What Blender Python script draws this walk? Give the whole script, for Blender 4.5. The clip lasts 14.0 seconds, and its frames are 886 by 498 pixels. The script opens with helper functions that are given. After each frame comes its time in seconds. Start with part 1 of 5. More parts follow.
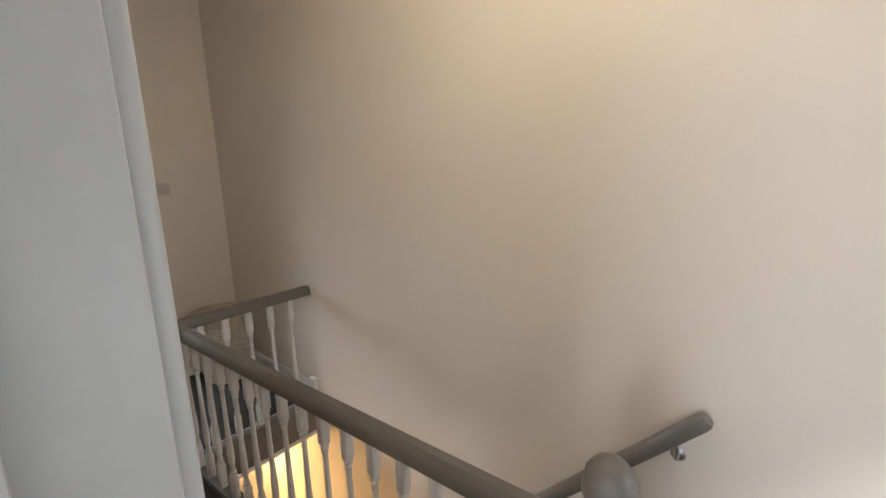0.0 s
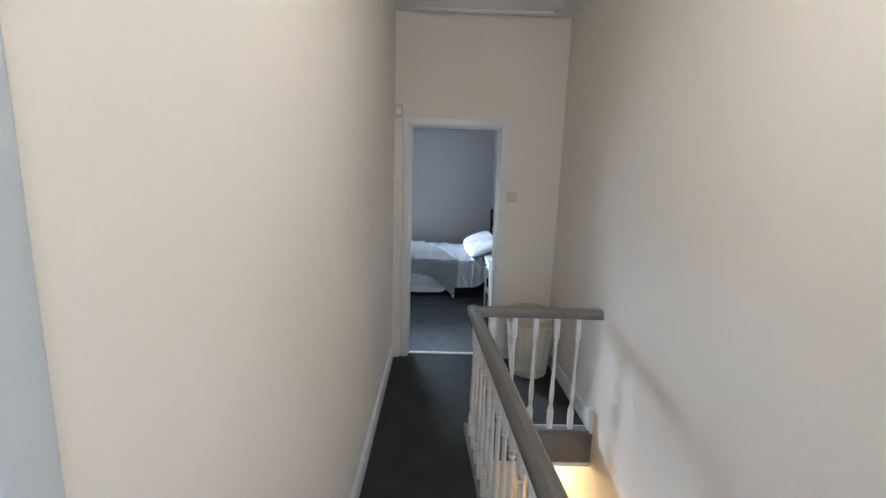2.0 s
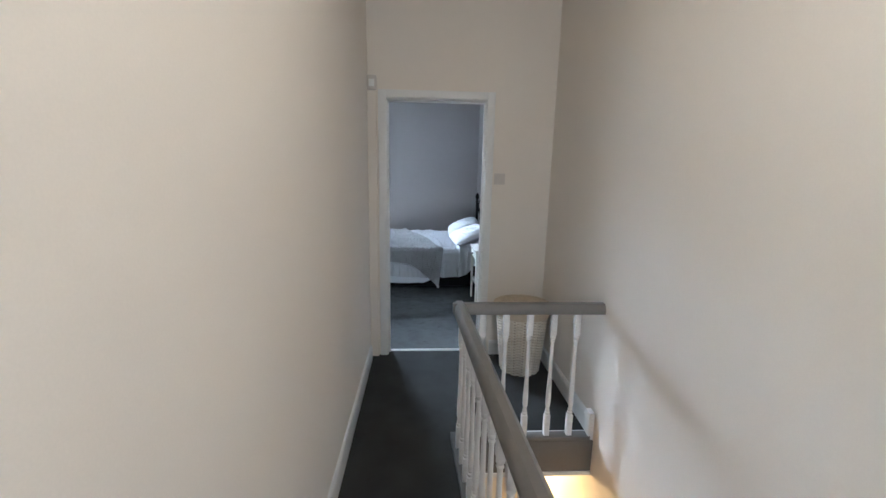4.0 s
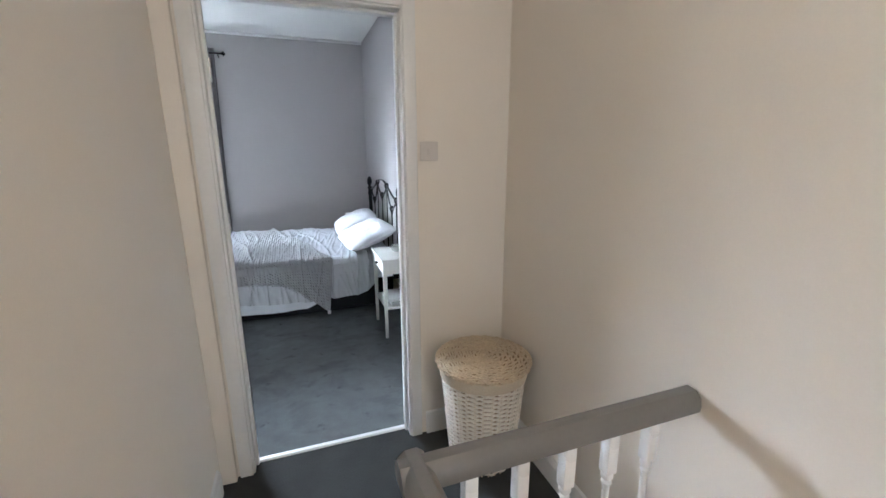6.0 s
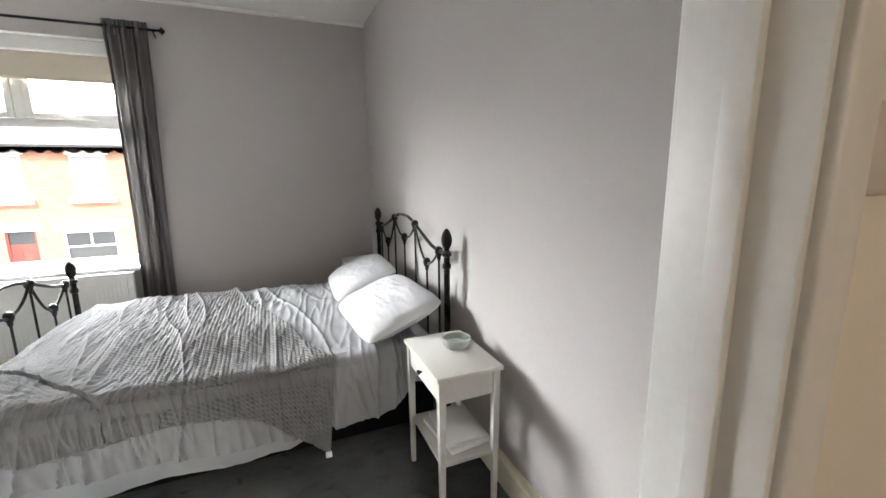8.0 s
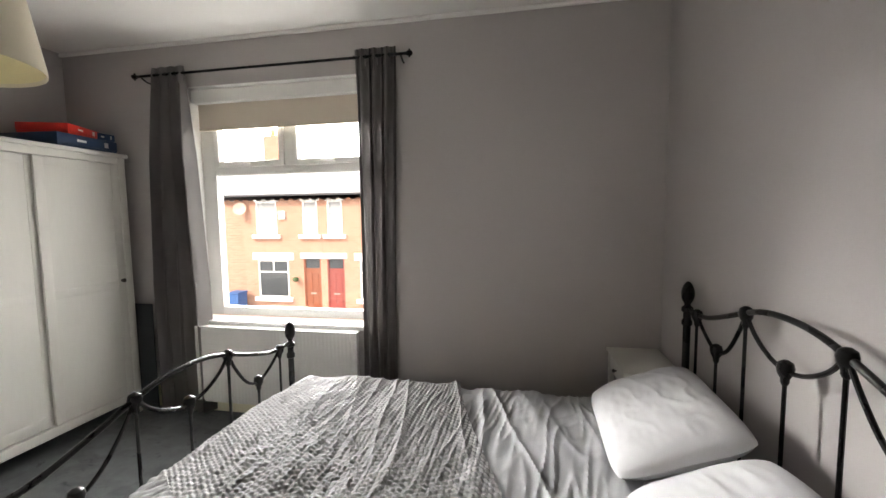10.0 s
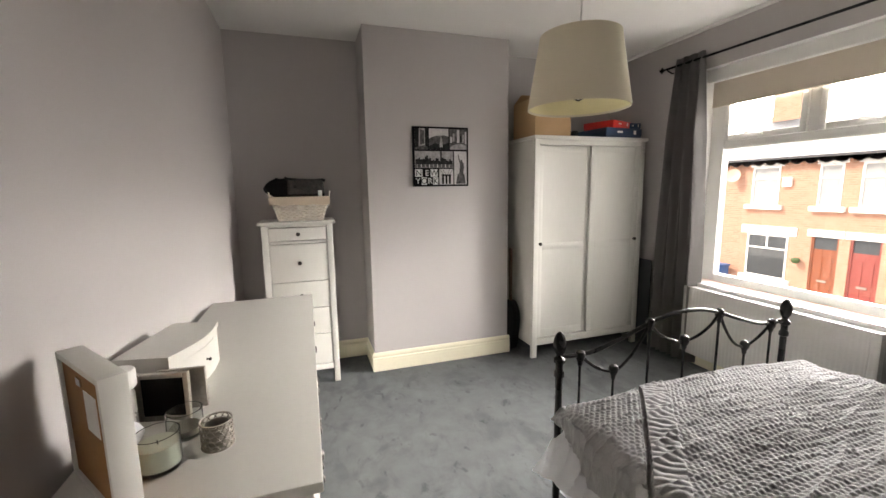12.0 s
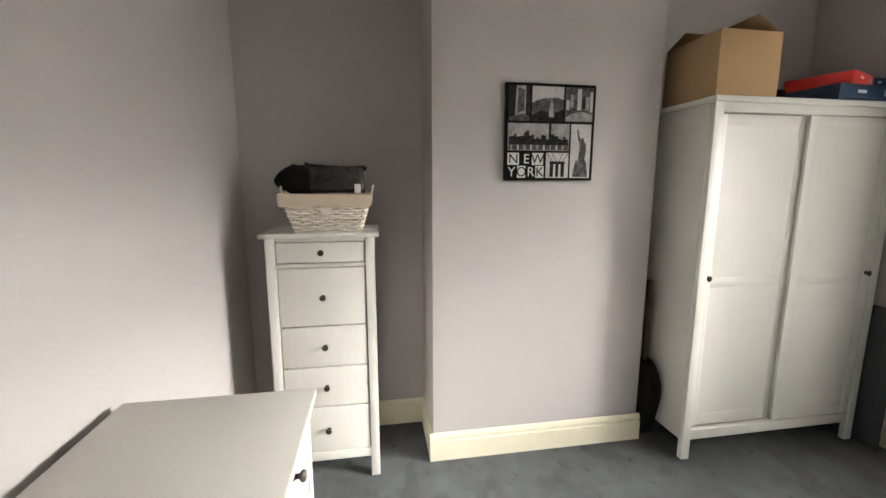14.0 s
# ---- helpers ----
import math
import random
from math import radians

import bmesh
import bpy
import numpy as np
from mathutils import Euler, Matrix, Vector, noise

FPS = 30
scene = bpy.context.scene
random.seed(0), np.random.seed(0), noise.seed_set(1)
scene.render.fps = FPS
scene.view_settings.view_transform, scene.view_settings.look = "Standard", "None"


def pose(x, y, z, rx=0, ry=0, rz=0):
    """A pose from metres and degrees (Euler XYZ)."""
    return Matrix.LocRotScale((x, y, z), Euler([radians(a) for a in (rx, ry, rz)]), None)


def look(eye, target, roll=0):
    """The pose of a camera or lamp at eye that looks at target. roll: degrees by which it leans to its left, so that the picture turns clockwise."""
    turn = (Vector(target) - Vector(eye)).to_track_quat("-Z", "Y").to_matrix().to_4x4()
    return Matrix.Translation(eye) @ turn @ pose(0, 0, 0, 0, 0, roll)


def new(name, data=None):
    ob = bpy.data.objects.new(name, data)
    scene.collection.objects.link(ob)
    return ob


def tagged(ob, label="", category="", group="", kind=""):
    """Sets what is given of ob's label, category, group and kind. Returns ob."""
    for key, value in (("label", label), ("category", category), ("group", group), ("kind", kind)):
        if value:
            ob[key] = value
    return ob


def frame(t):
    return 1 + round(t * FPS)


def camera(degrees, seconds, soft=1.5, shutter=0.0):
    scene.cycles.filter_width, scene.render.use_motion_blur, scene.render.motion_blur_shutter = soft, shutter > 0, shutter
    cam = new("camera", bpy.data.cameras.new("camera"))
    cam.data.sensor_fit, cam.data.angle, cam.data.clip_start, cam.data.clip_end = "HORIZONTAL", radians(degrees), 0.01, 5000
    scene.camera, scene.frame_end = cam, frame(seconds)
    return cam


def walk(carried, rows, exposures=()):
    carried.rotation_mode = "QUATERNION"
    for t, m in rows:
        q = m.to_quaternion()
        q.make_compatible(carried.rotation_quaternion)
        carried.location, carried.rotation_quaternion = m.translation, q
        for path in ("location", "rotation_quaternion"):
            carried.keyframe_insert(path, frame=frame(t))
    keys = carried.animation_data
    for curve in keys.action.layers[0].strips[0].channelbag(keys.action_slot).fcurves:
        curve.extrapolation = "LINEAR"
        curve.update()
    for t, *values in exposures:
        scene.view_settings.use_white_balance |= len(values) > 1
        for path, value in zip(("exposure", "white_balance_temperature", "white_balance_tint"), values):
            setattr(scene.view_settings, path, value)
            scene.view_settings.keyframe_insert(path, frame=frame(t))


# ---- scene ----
cam = camera(94.6, 14.0)
PATH = [
    (0, (-0.192, -3.543, 1.597), (1.332, -2.310, 1.196), -1.1),
    (0.5, (-0.118, -3.506, 1.542), (1.078, -1.945, 1.180), -1.4),
    (1, (0.072, -3.505, 1.519), (0.836, -1.694, 1.148), -1.2),
    (1.5, (0.238, -3.595, 1.584), (0.533, -1.653, 1.206), 1.2),
    (2, (0.221, -3.615, 1.59), (0.262, -1.643, 1.26), 1.8),
    (4.5, (0.261, -3.039, 1.507), (0.439, -1.091, 1.092), 0.4),
    (5, (0.233, -2.695, 1.47), (0.56, -0.77, 1.036), 0.5),
    (5.5, (0.283, -2.297, 1.494), (0.741, -0.403, 1.043), -0.0),
    (6, (0.281, -1.905, 1.473), (0.94, -0.077, 1.001), -0.2),
    (6.5, (0.299, -1.562, 1.462), (1.168, 0.162, 0.941), -0.8),
    (7, (0.312, -1.096, 1.45), (1.148, 0.641, 0.92), -1.3),
    (7.2, (0.308, -0.934, 1.439), (1.119, 0.825, 0.939), -1.0),
    (9.3, (0.352, 0.645, 1.501), (0.862, 2.564, 1.259), -1.1),
    (9.5, (0.334, 0.758, 1.508), (0.697, 2.712, 1.284), -1.1),
    (10, (0.349, 1.016, 1.493), (-0.018, 2.975, 1.329), -0.7),
    (10.5, (0.457, 1.087, 1.534), (-0.612, 2.768, 1.356), -1.1),
    (11, (0.515, 0.919, 1.53), (-1.0, 2.209, 1.328), -1.6),
    (11.5, (0.545, 0.73, 1.547), (-1.227, 1.625, 1.308), -1.4),
    (12, (0.556, 0.602, 1.536), (-1.323, 1.221, 1.245), -0.9),
    (12.5, (0.478, 0.595, 1.514), (-1.438, 1.065, 1.184), -0.6),
    (13, (0.163, 0.726, 1.515), (-1.769, 1.111, 1.173), -0.4),
    (13.5, (-0.245, 0.803, 1.503), (-2.188, 1.145, 1.178), -0.2),
    (14, (-0.699, 0.784, 1.539), (-2.647, 1.11, 1.226), -0.0),
]

walk(cam, [(t, look(eye, target, roll)) for t, eye, target, roll in PATH],
     exposures=[(0.0, 0.94, 6050, 9), (0.5, 1.26, 5700, 8), (1.0, 1.34, 5250, 5), (2.0, 1.42, 5000, 4), (4.5, 1.50, 5100, 5), (5.5, 1.82, 5250, 6), (6.0, 1.88, 5400, 7), (7.0, 1.86, 6050, 8), (9.5, 1.00, 6900, 11), (12.0, 0.98, 7250, 14), (13.0, 0.98, 7150, 13), (14.0, 1.14, 7100, 11)])

# ---- light ----
world = bpy.data.worlds.new("overcast_sky")
scene.world = world
world.use_nodes = True
wn = world.node_tree.nodes
sky = wn.new("ShaderNodeTexSky")
sky.sky_type = "NISHITA"
sky.sun_disc = False
sky.sun_elevation, sky.sun_rotation = radians(44), radians(212)
sky.air_density, sky.dust_density, sky.ozone_density = 1.0, 4.0, 1.0
mixw = wn.new("ShaderNodeMix")
mixw.data_type = "RGBA"
mixw.inputs["Factor"].default_value = 0.75
mixw.inputs["B"].default_value = (9.0, 9.3, 9.8, 1)
world.node_tree.links.new(sky.outputs[0], mixw.inputs["A"])
world.node_tree.links.new(mixw.outputs["Result"], wn["Background"].inputs[0])
wn["Background"].inputs[1].default_value = 0.17


def lamp(name, kind, power, color, m, size=None, size_y=None):
    data = bpy.data.lights.new(name, kind)
    data.energy, data.color = power, color
    if kind == "AREA":
        data.shape, data.size, data.size_y = "RECTANGLE", size, size_y
    elif kind == "POINT":
        data.shadow_soft_size = size
    elif kind == "SUN":
        data.angle = size
    ob = new(name, data)
    ob.matrix_world = m
    return ob


lamp("sun", "SUN", 3.2, (1.0, 0.93, 0.85), look((0, 0, 10), (2.5, 4.0, 5.5)), radians(12))
# added lamp panel behind the terrace roofs, in place of the sky's light
lamp("window_sky_light", "AREA", 205000, (0.95, 0.975, 1.0), look((-13.0, 34.0, 11.5), (-6.0, 0.0, 3.0)), 74.0, 19.0)
# lamps added in two unseen openings, standing in for daylight on the landing
lamp("back_window_light", "AREA", 15, (0.90, 0.95, 1.0), look((-2.47, -3.45, 1.35), (0.0, -3.45, 1.1)), 1.0, 1.2)
lamp("stair_window_light", "AREA", 1.0, (0.90, 0.95, 1.0), look((0.85, -4.78, 1.30), (1.0, -2.4, 1.15)), 0.6, 1.1)
lamp("landing_lamp_light", "POINT", 6.3, (1.0, 0.81, 0.62), pose(0.55, -3.0, 2.60), 0.09)
lamp("hall_lamp_light", "POINT", 22, (1.0, 0.61, 0.25), pose(0.88, -0.35, -0.62), 0.07)


# ---- materials ----
def material(name, color, rough=0.6, metal=0.0, vary=0.08, scale=6.0, fine=90.0, bump=0.15, dist=0.002, spec=0.5, coat=0.0, trans=0.0, per_object=0.0, stretch=None):
    """A surface with variation at two scales and a fine relief."""
    m = bpy.data.materials.new(name)
    m.use_nodes = True
    nt = m.node_tree
    n, li = nt.nodes, nt.links
    b = n["Principled BSDF"]
    b.inputs["Roughness"].default_value = rough
    b.inputs["Metallic"].default_value = metal
    b.inputs["Specular IOR Level"].default_value = spec
    b.inputs["Coat Weight"].default_value = coat
    b.inputs["Transmission Weight"].default_value = trans
    tc = n.new("ShaderNodeTexCoord")
    mp = n.new("ShaderNodeMapping")
    li.new(tc.outputs["Object"], mp.inputs[0])
    if stretch:
        mp.inputs["Scale"].default_value = stretch
    big, small = n.new("ShaderNodeTexNoise"), n.new("ShaderNodeTexNoise")
    big.inputs["Scale"].default_value, small.inputs["Scale"].default_value = scale, fine
    big.inputs["Detail"].default_value, small.inputs["Detail"].default_value = 4, 3
    li.new(mp.outputs[0], big.inputs["Vector"])
    li.new(mp.outputs[0], small.inputs["Vector"])
    add = n.new("ShaderNodeMath")
    add.operation = "ADD"
    li.new(big.outputs["Fac"], add.inputs[0])
    li.new(small.outputs["Fac"], add.inputs[1])
    last = add.outputs[0]
    if per_object:
        oi = n.new("ShaderNodeObjectInfo")
        ad2 = n.new("ShaderNodeMath")
        ad2.operation = "MULTIPLY_ADD"
        ad2.inputs[1].default_value, ad2.inputs[2].default_value = per_object, -per_object / 2
        li.new(oi.outputs["Random"], ad2.inputs[0])
        ad3 = n.new("ShaderNodeMath")
        ad3.operation = "ADD"
        li.new(last, ad3.inputs[0])
        li.new(ad2.outputs[0], ad3.inputs[1])
        last = ad3.outputs[0]
    ramp = n.new("ShaderNodeMapRange")
    ramp.inputs["From Min"].default_value, ramp.inputs["From Max"].default_value = 0.55, 1.45
    ramp.inputs["To Min"].default_value, ramp.inputs["To Max"].default_value = 1 - vary, 1 + vary
    li.new(last, ramp.inputs["Value"])
    mul = n.new("ShaderNodeVectorMath")
    mul.operation = "SCALE"
    mul.inputs[0].default_value = color
    li.new(ramp.outputs[0], mul.inputs["Scale"])
    li.new(mul.outputs[0], b.inputs["Base Color"])
    rr = n.new("ShaderNodeMapRange")
    rr.inputs["From Min"].default_value, rr.inputs["From Max"].default_value = 0.3, 0.7
    rr.inputs["To Min"].default_value, rr.inputs["To Max"].default_value = max(0, rough - 0.08), min(1, rough + 0.08)
    li.new(big.outputs["Fac"], rr.inputs["Value"])
    li.new(rr.outputs[0], b.inputs["Roughness"])
    if bump:
        bp = n.new("ShaderNodeBump")
        bp.inputs["Strength"].default_value, bp.inputs["Distance"].default_value = bump, dist
        li.new(small.outputs["Fac"], bp.inputs["Height"])
        li.new(bp.outputs[0], b.inputs["Normal"])
    return m


def brick_material(name, c1, c2, mortar, scale):
    """Coursed brickwork for walls too far off to show single bricks."""
    m = material(name, c1, 0.9, vary=0.1, bump=0.0)
    n, li = m.node_tree.nodes, m.node_tree.links
    b = n["Principled BSDF"]
    bt = n.new("ShaderNodeTexBrick")
    tc, mp = n.new("ShaderNodeTexCoord"), n.new("ShaderNodeMapping")
    mp.inputs["Rotation"].default_value = (radians(-90), 0, 0)
    li.new(tc.outputs["Object"], mp.inputs[0])
    li.new(mp.outputs[0], bt.inputs["Vector"])
    bt.inputs["Scale"].default_value = scale
    bt.inputs["Brick Width"].default_value, bt.inputs["Row Height"].default_value = 0.225, 0.075
    bt.inputs["Mortar Size"].default_value = 0.006
    for key, c in (("Color1", c1), ("Color2", c2), ("Mortar", mortar)):
        bt.inputs[key].default_value = (*c, 1)
    li.new(bt.outputs["Color"], b.inputs["Base Color"])
    return m


LANDING = material("cream_wall_paint", (0.775, 0.715, 0.635), 0.75, vary=0.03, scale=1.5, fine=220, bump=0.12, dist=0.001, spec=0.3)
GREY = material("grey_wall_paint", (0.468, 0.441, 0.432), 0.8, vary=0.035, scale=1.2, fine=220, bump=0.12, dist=0.001, spec=0.3)
CEIL = material("ceiling_paint", (0.85, 0.835, 0.81), 0.85, vary=0.03, scale=1.5, fine=160, bump=0.15, dist=0.001, spec=0.2)
GLOSS = material("white_gloss_paint", (0.74, 0.73, 0.71), 0.38, vary=0.04, scale=5, fine=60, bump=0.06, dist=0.001)
# white gloss with the back doorway's cool shade put into its colour
GLOSS_SHADED = material("shaded_white_gloss", (0.50, 0.525, 0.54), 0.42, vary=0.05, scale=5, fine=60, bump=0.06, dist=0.001)
CREAM = material("cream_skirting_paint", (0.80, 0.755, 0.59), 0.4, vary=0.04, scale=5, fine=60, bump=0.06, dist=0.001)
RAILG = material("taupe_rail_paint", (0.155, 0.145, 0.133), 0.38, vary=0.06, scale=6, fine=70, bump=0.08, dist=0.001)
BALW = material("white_baluster_paint", (0.74, 0.72, 0.70), 0.3, vary=0.04, scale=9, fine=60, bump=0.05, dist=0.001)
CARPET = material("charcoal_carpet", (0.118, 0.124, 0.127), 1.0, vary=0.22, scale=11.0, fine=300, bump=0.7, dist=0.004, spec=0.1)
# flattened patches and brush marks in the pile
cn, cl_ = CARPET.node_tree.nodes, CARPET.node_tree.links
pb = cn["Principled BSDF"]
base = pb.inputs["Base Color"].links[0].from_socket
tcc, mpc = cn.new("ShaderNodeTexCoord"), cn.new("ShaderNodeMapping")
mpc.inputs["Rotation"].default_value, mpc.inputs["Scale"].default_value = (0, 0, 0.5), (1.0, 1.5, 1.0)
cl_.new(tcc.outputs["Object"], mpc.inputs[0])
last_ = base
for sc_, lo_, hi_, dark_ in ((3.2, 0.50, 0.62, 0.80), (9.0, 0.60, 0.68, 0.66), (2.0, 0.52, 0.66, 1.14)):
    tx_ = cn.new("ShaderNodeTexNoise")
    tx_.inputs["Scale"].default_value, tx_.inputs["Detail"].default_value = sc_, 6
    tx_.inputs["Roughness"].default_value, tx_.inputs["Distortion"].default_value = 0.62, 0.5
    cl_.new(mpc.outputs[0], tx_.inputs["Vector"])
    mr_ = cn.new("ShaderNodeMapRange")
    mr_.inputs["From Min"].default_value, mr_.inputs["From Max"].default_value = lo_, hi_
    mr_.inputs["To Min"].default_value, mr_.inputs["To Max"].default_value = 1.0, dark_
    cl_.new(tx_.outputs["Fac"], mr_.inputs["Value"])
    sv_ = cn.new("ShaderNodeVectorMath")
    sv_.operation = "SCALE"
    cl_.new(last_, sv_.inputs[0])
    cl_.new(mr_.outputs[0], sv_.inputs["Scale"])
    last_ = sv_.outputs[0]
cl_.new(last_, pb.inputs["Base Color"])
LCARPET = material("dark_landing_carpet", (0.048, 0.048, 0.046), 1.0, vary=0.4, scale=4.0, fine=420, bump=0.8, dist=0.006, spec=0.1)
UPVC = material("white_window_plastic", (0.78, 0.77, 0.74), 0.35, vary=0.02, fine=40, bump=0.02)
WHITEF = material("white_stained_pine", (0.66, 0.645, 0.60), 0.42, vary=0.03, scale=3, fine=50, bump=0.08, dist=0.001, stretch=(1, 1, 0.15))
BLACKM = material("black_enamelled_iron", (0.008, 0.0075, 0.0075), 0.28, 0.0, vary=0.2, fine=80, bump=0.08, dist=0.0006, spec=0.22)
KNOBM = material("aged_bronze_knob", (0.06, 0.05, 0.045), 0.35, 0.8, vary=0.2)
LINEN = material("white_cotton", (0.66, 0.66, 0.68), 0.85, vary=0.03, scale=4, fine=350, bump=0.15, dist=0.001, spec=0.2)
SHEET = material("white_valance_cotton", (0.78, 0.79, 0.82), 0.85, vary=0.03, scale=4, fine=350, bump=0.15, dist=0.001, spec=0.2)
KNIT = material("grey_chunky_knit", (0.40, 0.395, 0.397), 0.95, vary=0.18, scale=9, fine=260, bump=0.6, dist=0.003, spec=0.1)
KNIT.node_tree.nodes["Principled BSDF"].inputs["Sheen Weight"].default_value = 0.35
KNIT.node_tree.nodes["Principled BSDF"].inputs["Sheen Roughness"].default_value = 0.5
CURT = material("grey_curtain_cloth", (0.255, 0.241, 0.238), 0.9, vary=0.08, scale=4, fine=300, bump=0.3, dist=0.001, spec=0.15)
BLIND = material("beige_blind_cloth", (0.66, 0.58, 0.48), 0.85, vary=0.03, fine=300, bump=0.1, dist=0.001)
WICKER = material("natural_wicker", (0.56, 0.455, 0.32), 0.55, vary=0.28, scale=14, fine=120, bump=0.3, dist=0.001)
WICKW = material("whitewashed_wicker", (0.72, 0.66, 0.57), 0.6, vary=0.2, scale=18, fine=120, bump=0.3, dist=0.001)
# dark wicker tone that stands for the shade in the gaps of the weave
WICKGAP = material("wicker_gap_shade", (0.24, 0.16, 0.09), 0.7, vary=0.2, scale=14, fine=120, bump=0.3, dist=0.001)
CARD = material("brown_cardboard", (0.42, 0.27, 0.14), 0.85, vary=0.06, scale=4, fine=120, bump=0.1, dist=0.001)
FRET = material("dark_fretboard_wood", (0.10, 0.045, 0.018), 0.6, vary=0.1, scale=9, fine=140, bump=0.1, dist=0.001)
HARDB = material("brown_hardboard", (0.30, 0.15, 0.055), 0.7, vary=0.1, scale=9, fine=140, bump=0.1, dist=0.001)
SHADE = material("cream_lampshade_cloth", (0.74, 0.67, 0.52), 0.85, vary=0.03, scale=6, fine=400, bump=0.2, dist=0.001)
# warm light through the lampshade cloth, put into the colour of its inside
SHADEGLOW = material("lampshade_inner_glow", (0.82, 0.74, 0.46), 0.7, vary=0.03)
BLACKC = material("black_cloth", (0.008, 0.008, 0.009), 0.75, vary=0.2, fine=150, bump=0.3, spec=0.15)
CHROME = material("brushed_chrome", (0.6, 0.6, 0.6), 0.25, 1.0, vary=0.05, fine=60, bump=0.05)
SILVER = material("tarnished_silver", (0.42, 0.39, 0.35), 0.38, 0.9, vary=0.2, fine=120, bump=0.2)
SWITCH = material("switch_plastic", (0.60, 0.55, 0.50), 0.35, vary=0.02, fine=40, bump=0.0)
BRICK = brick_material("orange_brick", (0.46, 0.245, 0.165), (0.40, 0.19, 0.12), (0.44, 0.35, 0.29), 1.0)
STONE = material("white_painted_stone", (0.80, 0.79, 0.77), 0.8, vary=0.06, fine=60)
SLATE = material("grey_slate", (0.085, 0.085, 0.09), 0.8, spec=0.15, vary=0.15, scale=3, fine=40, bump=0.3, stretch=(1, 6, 6))
ASPH = material("asphalt", (0.10, 0.098, 0.095), 0.95, vary=0.2, scale=1.5, fine=80, bump=0.4)
PAVE = material("paving", (0.42, 0.40, 0.375), 0.9, vary=0.12, scale=2, fine=40, bump=0.3)
REDD = material("red_door_paint", (0.26, 0.055, 0.045), 0.4, vary=0.06)
BRND = material("brown_door_paint", (0.24, 0.07, 0.03), 0.4, vary=0.06)
DARKG = material("dark_house_glass", (0.05, 0.055, 0.06), 0.08, vary=0.1, bump=0.0)
NETC = material("net_curtain", (0.34, 0.34, 0.34), 0.9, vary=0.06, scale=8, fine=60, bump=0.1)
WAX = material("pale_green_wax", (0.66, 0.70, 0.58), 0.5, vary=0.03, bump=0.05)
REDBOX = material("red_game_box", (0.62, 0.035, 0.025), 0.35, vary=0.05, bump=0.02)
BLUEBOX = material("navy_game_box", (0.02, 0.05, 0.11), 0.35, vary=0.1, bump=0.02)
PAPER = material("white_paper", (0.75, 0.74, 0.72), 0.8, vary=0.05)
TEAL = material("dark_folder", (0.03, 0.035, 0.04), 0.5, vary=0.1)
GLASS = bpy.data.materials.new("clear_glass")
GLASS.use_nodes = True
gb = GLASS.node_tree.nodes["Principled BSDF"]
gb.inputs["Transmission Weight"].default_value, gb.inputs["Roughness"].default_value = 1.0, 0.0
gb.inputs["IOR"].default_value = 1.45
gb.inputs["Base Color"].default_value = (0.96, 0.98, 0.97, 1)
BULB = bpy.data.materials.new("warm_lamp_glass")
BULB.use_nodes = True
bb = BULB.node_tree.nodes["Principled BSDF"]
bb.inputs["Emission Color"].default_value, bb.inputs["Emission Strength"].default_value = (1.0, 0.78, 0.5, 1), 6.0


# ---- building blocks ----
def link_mesh(name, bm, mat, smooth=False):
    bmesh.ops.recalc_face_normals(bm, faces=bm.faces)
    me = bpy.data.meshes.new(name)
    bm.to_mesh(me)
    bm.free()
    me.materials.append(mat)
    if smooth:
        me.polygons.foreach_set("use_smooth", [True] * len(me.polygons))
        me.set_sharp_from_angle(angle=radians(40))
    return me


def part(name, bm, mat, parent, label="", smooth=True):
    ob = new(name, link_mesh(name, bm, mat, smooth))
    ob.parent = parent
    if label:
        ob["label"] = label
    return ob


def structure(name, bm, mat, label="", smooth=False):
    return tagged(new(name, link_mesh(name, bm, mat, smooth)), label=label, category=name.split("_")[0], kind="structure")


def thing(name, label, category, x=0.0, y=0.0, z=0.0, rz=0.0, group=""):
    ob = new(name)
    ob.empty_display_size = 0.1
    ob.matrix_world = pose(x, y, z, 0, 0, rz)
    return tagged(ob, label=label, category=category, group=group)


def solid(name, bm, mat, label, category, x=0.0, y=0.0, z=0.0, rz=0.0, group="", smooth=True):
    ob = new(name, link_mesh(name, bm, mat, smooth))
    ob.matrix_world = pose(x, y, z, 0, 0, rz)
    return tagged(ob, label=label, category=category, group=group)


def box(x0, y0, z0, x1, y1, z1, bevel=0.0, bm=None, seg=2):
    own = bmesh.new()
    bmesh.ops.create_cube(own, size=1.0)
    for v in own.verts:
        v.co = Vector((x0 + (v.co.x + 0.5) * (x1 - x0), y0 + (v.co.y + 0.5) * (y1 - y0), z0 + (v.co.z + 0.5) * (z1 - z0)))
    if bevel:
        bmesh.ops.bevel(own, geom=own.edges[:], offset=bevel, segments=seg, affect="EDGES", profile=0.5)
    if bm is None:
        return own
    return join(bm, own)


def join(bm, other):
    me = bpy.data.meshes.new("joined")
    other.to_mesh(me)
    other.free()
    bm.from_mesh(me)
    bpy.data.meshes.remove(me)
    return bm


